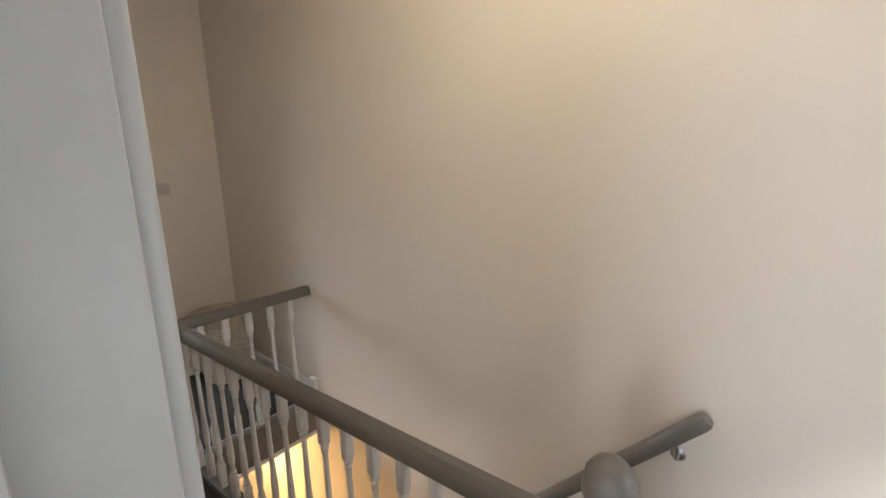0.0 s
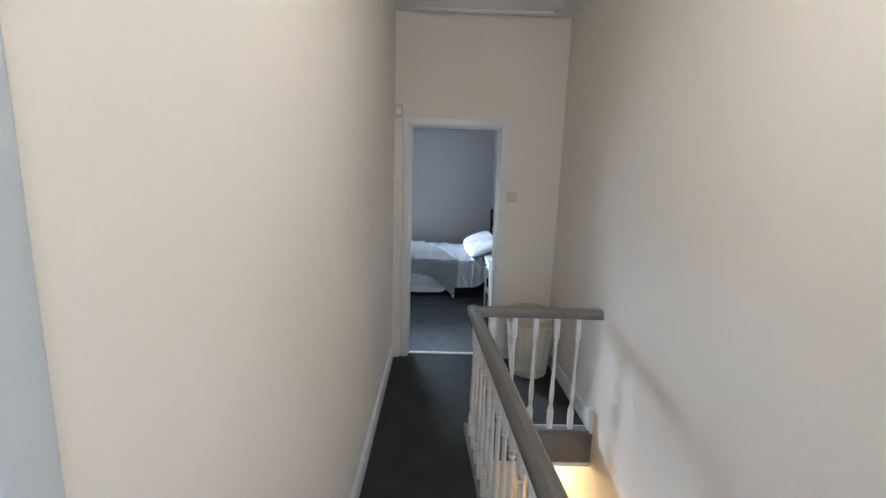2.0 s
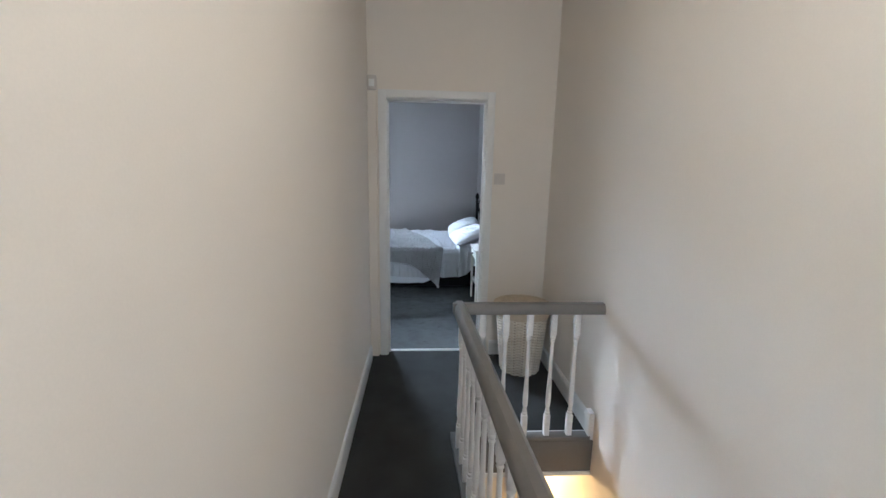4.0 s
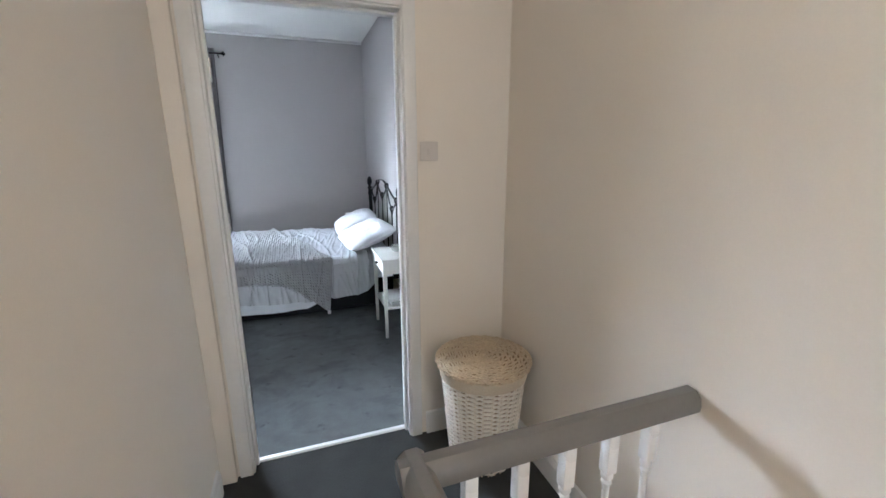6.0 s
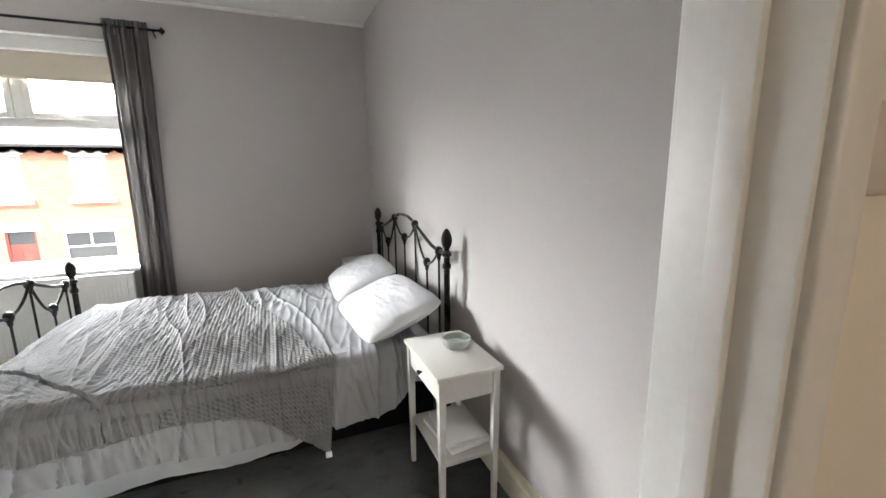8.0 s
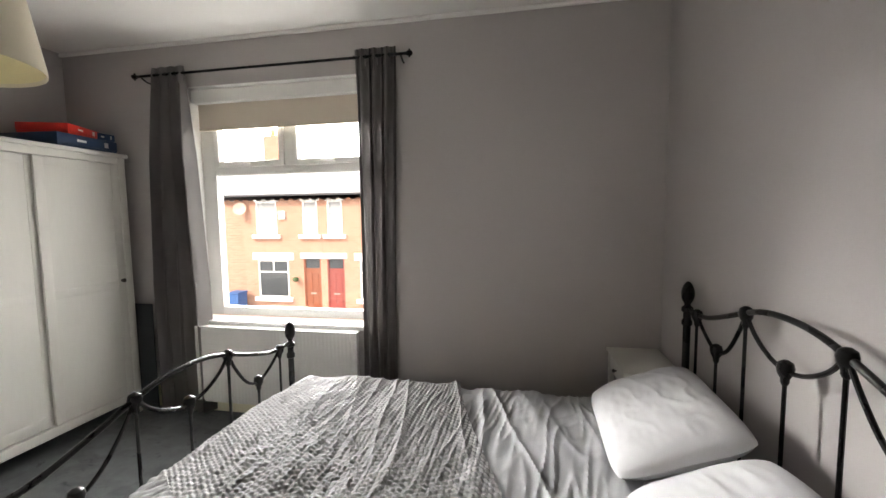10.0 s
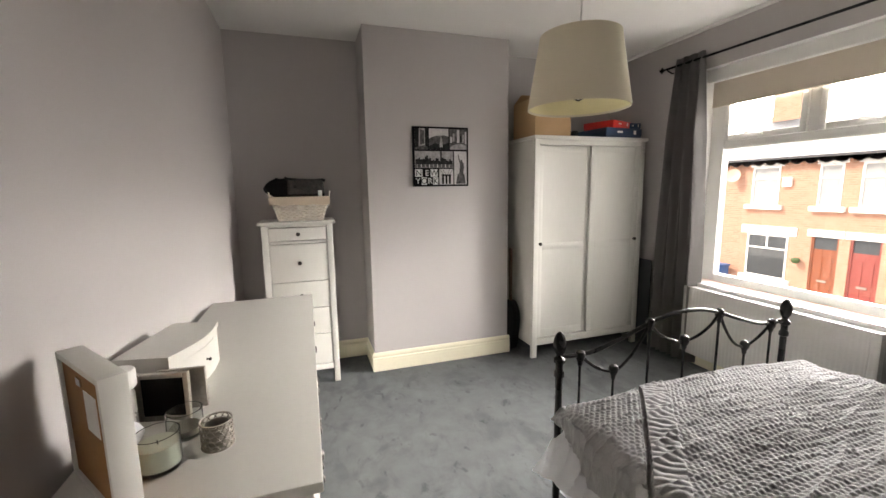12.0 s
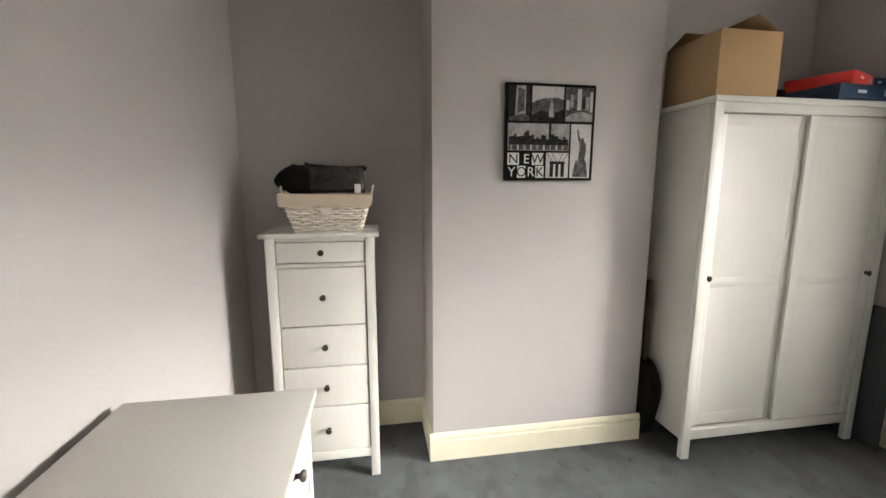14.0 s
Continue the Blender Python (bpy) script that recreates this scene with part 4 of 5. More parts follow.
# ---- bedside tables ----
def bedside(x, y, label):
    t = thing("bedside_table", label, "bedside table", x, y, 0, group="pair of bedside tables")
    w, d, h = 0.30, 0.44, 0.655
    part("top", box(-w / 2, -d / 2, h - 0.02, w / 2, d / 2, h, 0.004), WHITEF, t)
    bm = box(-w / 2 + 0.02, -d / 2 + 0.02, h - 0.125, -w / 2 + 0.036, d / 2 - 0.02, h - 0.02)
    box(w / 2 - 0.036, -d / 2 + 0.02, h - 0.125, w / 2 - 0.02, d / 2 - 0.02, h - 0.02, bm=bm)
    box(-w / 2 + 0.036, -d / 2 + 0.02, h - 0.125, w / 2 - 0.036, -d / 2 + 0.036, h - 0.02, bm=bm)
    box(-w / 2 + 0.036, d / 2 - 0.036, h - 0.125, w / 2 - 0.036, d / 2 - 0.02, h - 0.02, bm=bm)
    part("apron", bm, WHITEF, t, smooth=False)
    dr = part("drawer", box(-w / 2 + 0.014, -d / 2 + 0.055, h - 0.112, -w / 2 + 0.019, d / 2 - 0.055, h - 0.032, 0.002), WHITEF, t)
    bm = lathe([(0.004, 0), (0.005, 0.008), (0.011, 0.014), (0.010, 0.022), (0.003, 0.025)], 14)
    bmesh.ops.rotate(bm, verts=bm.verts, cent=(0, 0, 0), matrix=Matrix.Rotation(radians(-90), 3, "Y"))
    bmesh.ops.translate(bm, verts=bm.verts, vec=(-w / 2 + 0.014, 0, h - 0.072))
    part("knob", bm, KNOBM, dr)
    for sx in (-1, 1):
        for sy in (-1, 1):
            bm = bmesh.new()
            a, b = 0.016, 0.010
            cx, cy = sx * (w / 2 - 0.026), sy * (d / 2 - 0.026)
            lo = [bm.verts.new((cx + sx * (a - b) * 0 + p * b, cy + q * b, 0)) for p, q in ((-1, -1), (1, -1), (1, 1), (-1, 1))]
            hi = [bm.verts.new((cx + p * a, cy + q * a, h - 0.02)) for p, q in ((-1, -1), (1, -1), (1, 1), (-1, 1))]
            for i in range(4):
                bm.faces.new((lo[i], lo[(i + 1) % 4], hi[(i + 1) % 4], hi[i]))
            bm.faces.new(lo[::-1])
            bm.faces.new(hi)
            part("leg", bm, WHITEF, t, smooth=False)
    part("shelf", box(-w / 2 + 0.025, -d / 2 + 0.025, 0.235, w / 2 - 0.025, d / 2 - 0.025, 0.255, 0.003), WHITEF, t)
    return t


bedside(1.01, 1.30, "white bedside table with a shelf beside the bed")
bedside(1.04, 3.46, "white bedside table in the corner by the window wall")
bm = lathe([(0.055, 0.0), (0.062, 0.01), (0.066, 0.040), (0.066, 0.045), (0.058, 0.045), (0.056, 0.012), (0.0, 0.010)], 24)
solid("glass_dish", bm, material("cut_glass", (0.72, 0.74, 0.70), 0.15, vary=0.15, scale=40, fine=120, bump=0.3, trans=0.5), "small round glass dish on the bedside table", "dish", 1.06, 1.34, 0.655)
bm = box(-0.10, -0.14, 0.0, 0.10, 0.14, 0.022, 0.003)
solid("book", bm, PAPER, "stacked pale book on the bedside shelf", "book", 1.03, 1.29, 0.255, 6)
bm = box(-0.09, -0.13, 0.0, 0.09, 0.13, 0.018, 0.003)
solid("book", bm, PAPER, "stacked pale book with a printed cover", "book", 1.03, 1.29, 0.277, -4)


# ---- wardrobe ----
def knob_mesh(r=0.014, length=0.026):
    bm = lathe([(r * 0.75, 0), (r * 0.45, 0.004), (r * 0.42, length * 0.4), (r * 0.9, length * 0.6), (r, length * 0.78), (r * 0.75, length * 0.95), (r * 0.2, length)], 16)
    return bm


def knob_to(bm, axis, at):
    rot = {"x": Matrix.Rotation(radians(90), 3, "Y"), "y": Matrix.Rotation(radians(-90), 3, "X")}[axis]
    bmesh.ops.rotate(bm, verts=bm.verts, cent=(0, 0, 0), matrix=rot)
    bmesh.ops.translate(bm, verts=bm.verts, vec=at)
    return bm


wx, wy0, wy1, wh = -2.545, 2.455, 3.62, 1.97
ward = thing("wardrobe", "tall white pine wardrobe with two sliding doors", "wardrobe", wx, wy0, 0)
wd, ww = 0.57, wy1 - wy0
part("top", box(-wd - 0.01, -0.015, wh - 0.028, 0.018, ww + 0.015, wh, 0.005), WHITEF, ward)
for y in (0.0, ww - 0.022):
    part("side", box(-wd, y, 0.11, -0.035, y + 0.022, wh - 0.028, 0.002), WHITEF, ward)
for y in (0.0, ww - 0.05):
    for x in (-0.035, -wd):
        part("leg", box(x, y, 0.0, x + 0.035, y + 0.05, wh - 0.028, 0.003), WHITEF, ward)
part("back", box(-wd + 0.036, 0.022, 0.12, -wd + 0.042, ww - 0.022, wh - 0.03), WHITEF, ward, smooth=False)
part("bottom", box(-wd + 0.042, 0.022, 0.13, -0.036, ww - 0.022, 0.15), WHITEF, ward, smooth=False)
part("top_rail", box(-0.032, 0.05, wh - 0.075, -0.004, ww - 0.05, wh - 0.028, 0.002), WHITEF, ward)
part("bottom_rail", box(-0.032, 0.05, 0.115, -0.004, ww - 0.05, 0.175, 0.002), WHITEF, ward)
dw = (ww - 0.10) / 2


def slide_door(y0, x, width, knob_y):
    """Framed door: stiles and rails round two flat panels."""
    z0, z1 = 0.178, wh - 0.078
    door = part("door", box(x - 0.016, y0 + 0.03, z0 + 0.03, x - 0.0036, y0 + width - 0.03, z1 - 0.03), WHITEF, ward, smooth=False)
    s = 0.055
    for a, b in ((y0, y0 + s), (y0 + width - s, y0 + width)):
        part("stile", box(x - 0.02, a, z0, x, b, z1, 0.002), WHITEF, door)
    for a, b in ((z0, z0 + s + 0.015), (z1 - s, z1), (0.985, 1.04)):
        part("rail", box(x - 0.02, y0 + s, a, x - 0.0022, y0 + width - s, b, 0.001), WHITEF, door)
    part("knob", knob_to(knob_mesh(0.016, 0.024), "x", (x, knob_y, 1.04)), KNOBM, door, "dark round knob")


slide_door(0.05, -0.034, dw + 0.02, 0.05 + 0.03)
slide_door(0.05 + dw - 0.004, -0.008, dw + 0.004, ww - 0.05 - 0.03)

# on top of the wardrobe
bx = thing("cardboard_box", "open brown cardboard box on top of the wardrobe", "box", wx - 0.205, 2.635, wh)
for m in ((-0.19, -0.175, -0.186, 0.175), (0.186, -0.175, 0.19, 0.175), (-0.186, -0.175, 0.186, -0.171), (-0.186, 0.171, 0.186, 0.175)):
    part("side", box(m[0], m[1], 0.0, m[2], m[3], 0.315, 0.001), CARD, bx)
part("base", box(-0.186, -0.171, 0.0, 0.186, 0.171, 0.004), CARD, bx, smooth=False)
fl = part("flap", box(-0.184, 0.0, 0.0, 0.184, 0.165, 0.003), CARD, bx, smooth=False)
fl.matrix_local = pose(0, 0.173, 0.315, 152, 0, 0)
fl = part("flap", box(-0.18, -0.165, 0.0, 0.18, 0.0, 0.003), CARD, bx, smooth=False)
fl.matrix_local = pose(0, -0.169, 0.312, 205, 0, 0)
fl = part("flap", box(0.0, -0.17, 0.0, 0.14, 0.17, 0.003), CARD, bx, smooth=False)
fl.matrix_local = pose(-0.188, 0, 0.3165, 0, -24, 0)


def game_box(name, label, mat, x, y, z, lx, ly, h, rz, group="board games on the wardrobe"):
    g = thing(name, label, "board game", x, y, z, rz, group=group)
    part("tray", box(-lx / 2 + 0.003, -ly / 2 + 0.003, 0, lx / 2 - 0.003, ly / 2 - 0.003, h * 0.7, 0.002), mat, g)
    part("lid", box(-lx / 2, -ly / 2, h * 0.25, lx / 2, ly / 2, h, 0.003), mat, g)
    part("lettering", box(lx / 2, -ly * 0.20, h * 0.50, lx / 2 + 0.0012, -ly * 0.05, h * 0.68), PAPER, g, "unreadable pale print", smooth=False)
    part("emblem", box(lx / 2, ly * 0.26, h * 0.40, lx / 2 + 0.0012, ly * 0.33, h * 0.80), PAPER, g, smooth=False)
    return g


game_box("board_game", "flat navy board game box lying on the wardrobe", BLUEBOX, wx - 0.22, 3.37, wh, 0.40, 0.44, 0.088, 6)
game_box("board_game", "red board game box on top of the pile", REDBOX, wx - 0.19, 3.335, wh + 0.088, 0.30, 0.31, 0.066, 20)
game_box("board_game", "navy board game box at the end of the wardrobe", BLUEBOX, wx - 0.26, 3.575, wh + 0.088, 0.34, 0.14, 0.060, -4)
bm = lathe([(0.03, 0), (0.034, 0.01), (0.034, 0.055), (0.02, 0.06)], 16)
solid("black_tin", bm, BLACKC, "small black tin between box and games", "tin", wx - 0.10, 2.905, wh)

# guitar between chimney breast and wardrobe
gc = thing("small_guitar", "small black guitar standing in the gap beside the wardrobe", "guitar", -2.83, 2.385, 0)
bm = bmesh.new()
outline = []
for a in range(28):
    t = 2 * math.pi * a / 28
    zz = 0.245 - 0.24 * math.cos(t)
    wd_ = 0.125 * abs(math.sin(t)) ** 0.8 * (1 - 0.15 * math.sin(zz * 12))
    outline.append((wd_ * (1 if t < math.pi else -1), zz))
f0 = [bm.verts.new((x, -0.035, z)) for x, z in outline]
f1 = [bm.verts.new((x, 0.035, z)) for x, z in outline]
for i in range(28):
    bm.faces.new((f0[i], f0[(i + 1) % 28], f1[(i + 1) % 28], f1[i]))
bm.faces.new(f0[::-1])
bm.faces.new(f1)
part("body", bm, BLACKC, gc)
part("neck", box(-0.018, -0.012, 0.47, 0.018, 0.012, 0.98, 0.008), FRET, gc, "brown wooden neck")
# folders behind the curtain side of the wardrobe
for i, (m, hgt, y) in enumerate(((TEAL, 0.84, 3.655), (TEAL, 0.76, 3.685))):
    solid("art_folder", box(-0.17, -0.006, 0, 0.17, 0.006, hgt, 0.003), m, "flat dark folder standing between wardrobe and wall", "folder", -2.60 - 0.06 * i, y, 0)

# ---- tall chest of drawers ----
tx, ty0, ty1, th = -2.705, 0.27, 0.78, 1.31
ch = thing("tall_chest", "narrow tall white chest with five drawers in the alcove", "chest of drawers", tx, (ty0 + ty1) / 2, 0)
hw_, td = (ty1 - ty0) / 2, 0.37
part("top", box(-td - 0.005, -hw_ - 0.022, th - 0.022, 0.025, hw_ + 0.022, th, 0.004), WHITEF, ch)
for s in (-1, 1):
    for x in (-0.035, -td):
        part("leg", box(x, min(s * hw_, s * (hw_ - 0.045)), 0, x + 0.035, max(s * hw_, s * (hw_ - 0.045)), th - 0.022, 0.003), WHITEF, ch)
    part("side", box(-td + 0.035, min(s * hw_, s * (hw_ - 0.02)) + 0.002, 0.10, -0.035, max(s * hw_, s * (hw_ - 0.02)) - 0.002, th - 0.022), WHITEF, ch, smooth=False)
part("back", box(-td + 0.005, -hw_ + 0.045, 0.10, -td + 0.012, hw_ - 0.045, th - 0.022), WHITEF, ch, smooth=False)
part("bottom_rail", box(-0.03, -hw_ + 0.045, 0.115, -0.003, hw_ - 0.045, 0.16, 0.002), WHITEF, ch)
part("rail", box(-0.03, -hw_ + 0.045, 1.143, -0.003, hw_ - 0.045, 1.160, 0.002), WHITEF, ch)
part("rail", box(-0.03, -hw_ + 0.045, 1.268, -0.003, hw_ - 0.045, th - 0.022, 0.002), WHITEF, ch)
for a, b in ((0.164, 0.410), (0.417, 0.626), (0.633, 0.841), (0.848, 1.137), (1.166, 1.262)):
    d = part("drawer", box(-0.32, -hw_ + 0.050, a, -0.006, hw_ - 0.050, b, 0.002), WHITEF, ch)
    part("knob", knob_to(knob_mesh(0.015, 0.030), "x", (-0.006, 0.0, (a + b) / 2)), KNOBM, d, "dark bronze knob")

# basket on the tall chest
sb = thing("storage_basket", "whitewashed wicker basket with a beige cloth rim", "basket", tx - 0.17, 0.555, th)


def rect_outline(hx, hy):
    def f(s):
        s = (s % 1.0) * 4
        k, t = int(s), s - int(s)
        a, b = [((-hx, -hy), (hx, -hy)), ((hx, -hy), (hx, hy)), ((hx, hy), (-hx, hy)), ((-hx, hy), (-hx, -hy))][k]
        nx, ny = [(0, -1), (1, 0), (0, 1), (-1, 0)][k]
        return (a[0] + (b[0] - a[0]) * t, a[1] + (b[1] - a[1]) * t, nx, ny)
    return f


bm = bmesh.new()
for i in range(11):
    z = 0.008 + i * 0.0135
    g = z / 0.155
    weave_ring(bm, rect_outline(0.105 + 0.03 * g, 0.155 + 0.045 * g), z, 0.0062, math.pi * (i % 2), 0.0075, 28)
part("weave", bm, WICKW, sb)["kind"] = "stuff"
bm = bmesh.new()
for i in range(32):
    x0, y0, nx, ny = rect_outline(0.105, 0.155)((i + 0.5) / 32)
    x1, y1, nx, ny = rect_outline(0.138, 0.203)((i + 0.5) / 32)
    tube([(x0, y0, 0.0), (x1, y1, 0.17)], 0.004, 5, bm)
part("uprights", bm, WICKW, sb)["kind"] = "stuff"
bm = bmesh.new()
ring0 = []
for (hx, hy, z) in ((0.149, 0.216, 0.122), (0.152, 0.220, 0.178), (0.146, 0.214, 0.185), (0.136, 0.204, 0.182), (0.10, 0.15, 0.02)):
    ring0.append([bm.verts.new((x, y, z + (0.006 * math.sin(i * 1.9) if z < 0.13 else 0))) for i, (x, y) in enumerate([rect_outline(hx, hy)(k / 40)[:2] for k in range(40)])])
for a, b in zip(ring0, ring0[1:]):
    for i in range(40):
        bm.faces.new((a[i], a[(i + 1) % 40], b[(i + 1) % 40], b[i]))
bm.faces.new(ring0[-1])
part("cloth_lining", bm, material("beige_linen", (0.52, 0.43, 0.33), 0.9, vary=0.08, fine=300, bump=0.2), sb, "beige linen turned over the rim")
for s in (-1, 1):
    part("handle", tube(smooth_curve([(-0.05, s * 0.212, 0.16), (-0.045, s * 0.222, 0.205), (0.0, s * 0.226, 0.22), (0.045, s * 0.222, 0.205), (0.05, s * 0.212, 0.16)], 5), 0.006, 7), WICKW, sb)
bm = bmesh.new()
hp = []
for a in range(24):
    t = 2 * math.pi * a / 24
    hp.append((0.0, 0.0022 * 16 * math.sin(t) ** 3 * 0.75, 0.0022 * (13 * math.cos(t) - 5 * math.cos(2 * t) - 2 * math.cos(3 * t) - math.cos(4 * t)) * 0.75))
v0 = [bm.verts.new((0.140, y, 0.10 + z)) for x, y, z in hp]
v1 = [bm.verts.new((0.148, y, 0.10 + z)) for x, y, z in hp]
for i in range(24):
    bm.faces.new((v0[i], v0[(i + 1) % 24], v1[(i + 1) % 24], v1[i]))
bm.faces.new(v1)
part("heart", bm, WICKW, sb, "small wicker heart")
bagm = sheet(24, 16, lambda u, v: ((0.075 * math.sin(math.pi * v)) * math.cos(math.pi * 2 * u), (u - 0.5) * 0.0 + 0.17 * math.sin(math.pi * 2 * u) * (0.4 + 0.6 * math.sin(math.pi * v)),
                                   0.10 + 0.16 * v + 0.012 * noise.noise(Vector((u * 6, v * 5, 2)))))
solid("black_bag", bagm, BLACKC, "crumpled black cloth bag lying in the basket", "bag", tx - 0.18, 0.46, th + 0.065)
pk = thing("clear_pouch", "dark zipped see-through pouch in the basket", "pouch", tx - 0.14, 0.60, th + 0.185, 4)
# strong colour variance puts shiny patches into the dark vinyl
part("body", sheet(36, 20, lambda u, v: (0.062 * math.cos(2 * math.pi * u) * (1 - 0.75 * v ** 2) * min(1, 6 * v + 0.3), 0.14 * max(-1, min(1, 1.25 * math.sin(2 * math.pi * u))) * (1 - 0.06 * v), 0.128 * v + 0.010 * noise.noise(Vector((u * 9, v * 4, 5))) * v)), material("smoky_vinyl_shine", (0.032, 0.028, 0.026), 0.16, vary=0.9, scale=22, fine=60, bump=0.5, dist=0.01), pk)
part("zip", tube([(0.0, -0.150, 0.142), (0.0, -0.13, 0.134), (0.0, -0.05, 0.129), (0.0, 0.06, 0.126), (0.0, 0.13, 0.128), (0.0, 0.150, 0.120)], [0.012, 0.011, 0.008, 0.008, 0.011, 0.013], 8), BLACKC, pk)
bm = box(0.062, 0.085, -0.03, 0.066, 0.115, 0.045, 0.002)
part("tag", bm, PAPER, pk, "white tag")

# ---- dresser ----
dx0, dx1, dy0, dy1, dh = -1.878, -0.25, 0.085, 0.60, 0.943
ds = thing("dresser", "long white eight-drawer dresser against the wall", "dresser", dx0, dy0, 0)
L, D = dx1 - dx0, dy1 - dy0
part("top", box(0, 0, dh - 0.026, L, D, dh, 0.004), WHITEF, ds)
for x in (0.015, L - 0.06):
    for y in (0.02, D - 0.055):
        part("leg", box(x, y, 0, x + 0.045, y + 0.035, dh - 0.026, 0.003), WHITEF, ds)
    part("side", box(x + 0.012, 0.055, 0.10, x + 0.033, D - 0.055, dh - 0.026), WHITEF, ds, smooth=False)
part("back", box(0.06, 0.025, 0.10, L - 0.06, 0.032, dh - 0.026), WHITEF, ds, smooth=False)
part("centre_post", box(L / 2 - 0.02, D - 0.055, 0.12, L / 2 + 0.02, D - 0.022, dh - 0.026, 0.002), WHITEF, ds)
part("bottom_rail", box(0.06, D - 0.05, 0.10, L - 0.06, D - 0.022, 0.15, 0.002), WHITEF, ds)
cells = []
half = (L / 2 - 0.02) - 0.06
for r0, r1 in ((0.155, 0.385), (0.39, 0.62), (0.625, 0.765)):
    for a in (0.06, L / 2 + 0.02):
        cells.append((a + 0.003, a + half - 0.003, r0, r1))
for a in (0.06, 0.06 + half / 2, L / 2 + 0.02, L / 2 + 0.02 + half / 2):
    cells.append((a + 0.003, a + half / 2 - 0.003, 0.77, dh - 0.03))
for a, b, r0, r1 in cells:
    d = part("drawer", box(a, 0.06, r0, b, D - 0.024, r1, 0.003), WHITEF, ds)
    ks = ((a + b) / 2,) if b - a < 0.5 else (a + (b - a) * 0.25, a + (b - a) * 0.75)
    for kx in ks:
        part("knob", knob_to(knob_mesh(0.015, 0.030), "y", (kx, D - 0.024, (r0 + r1) / 2)), KNOBM, d, "dark bronze knob")

# things on the dresser
fb = thing("box_frame", "deep white box frame seen from its brown back", "picture frame", -0.375, 0.183, dh, 37.4)
fl_, ft, fh = 0.244, 0.045, 0.274
part("side", box(-fl_ / 2, -ft / 2, 0, -fl_ / 2 + 0.012, ft / 2, fh, 0.001), WHITEF, fb)
part("side", box(fl_ / 2 - 0.012, -ft / 2, 0, fl_ / 2, ft / 2, fh, 0.001), WHITEF, fb)
part("rail", box(-fl_ / 2 + 0.012, -ft / 2, 0, fl_ / 2 - 0.012, ft / 2, 0.012, 0.001), WHITEF, fb)
part("rail", box(-fl_ / 2 + 0.012, -ft / 2, fh - 0.012, fl_ / 2 - 0.012, ft / 2, fh, 0.001), WHITEF, fb)
bk = part("back_board", box(-fl_ / 2 + 0.012, -ft / 2 + 0.006, 0.012, fl_ / 2 - 0.012, -ft / 2 + 0.010, fh - 0.012), HARDB, fb, "brown hardboard back")
part("sticker", box(0.01, -ft / 2 + 0.005, fh - 0.13, 0.075, -ft / 2 + 0.006, fh - 0.05), PAPER, bk, smooth=False)
part("hanger", box(-0.02, -ft / 2 + 0.003, fh - 0.045, 0.005, -ft / 2 + 0.006, fh - 0.03), CHROME, bk, smooth=False)

jb = thing("jewellery_box", "white bow-fronted jewellery box with one drawer", "jewellery box", -0.885, 0.175, dh, -12)
n = 14
bm = bmesh.new()
arc = [(-0.155 + 0.31 * i / n, 0.066 + 0.026 * math.sin(math.pi * i / n)) for i in range(n + 1)]
ol = [(-0.155, -0.075)] + [(0.155, -0.075)] + arc[::-1]
lo = [bm.verts.new((x, y, 0)) for x, y in ol]
hi = [bm.verts.new((x, y, 0.125)) for x, y in ol]
for i in range(len(ol)):
    k = (i + 1) % len(ol)
    bm.faces.new((lo[i], lo[k], hi[k], hi[i]))
bm.faces.new(lo[::-1])
bm.faces.new(hi)
part("body", bm, WHITEF, jb)
bm = bmesh.new()
ol2 = [(x * 1.03, y * 1.05) for x, y in ol]
lo = [bm.verts.new((x, y, 0.125)) for x, y in ol2]
hi = [bm.verts.new((x, y, 0.140)) for x, y in ol2]
for i in range(len(ol)):
    k = (i + 1) % len(ol)
    bm.faces.new((lo[i], lo[k], hi[k], hi[i]))
bm.faces.new(lo[::-1])
bm.faces.new(hi)
part("lid", bm, WHITEF, jb)
bm = bmesh.new()
arc2 = [(x * 0.88, y + 0.004) for x, y in arc]
lo = [bm.verts.new((x, y, 0.02)) for x, y in arc2]
hi = [bm.verts.new((x, y, 0.108)) for x, y in arc2]
lo2 = [bm.verts.new((x, y - 0.01, 0.02)) for x, y in arc2]
hi2 = [bm.verts.new((x, y - 0.01, 0.108)) for x, y in arc2]
for i in range(n):
    bm.faces.new((lo[i], lo[i + 1], hi[i + 1], hi[i]))
    bm.faces.new((hi[i], hi[i + 1], hi2[i + 1], hi2[i]))
    bm.faces.new((lo[i], lo[i + 1], lo2[i + 1], lo2[i]))
for a, b, c, d in ((lo[0], hi[0], hi2[0], lo2[0]), (lo[-1], hi[-1], hi2[-1], lo2[-1])):
    bm.faces.new((a, b, c, d))
dr_ = part("drawer", bm, WHITEF, jb)
part("knob", knob_to(knob_mesh(0.0055, 0.014), "y", (0, 0.096, 0.066)), KNOBM, dr_, "tiny dark knob")

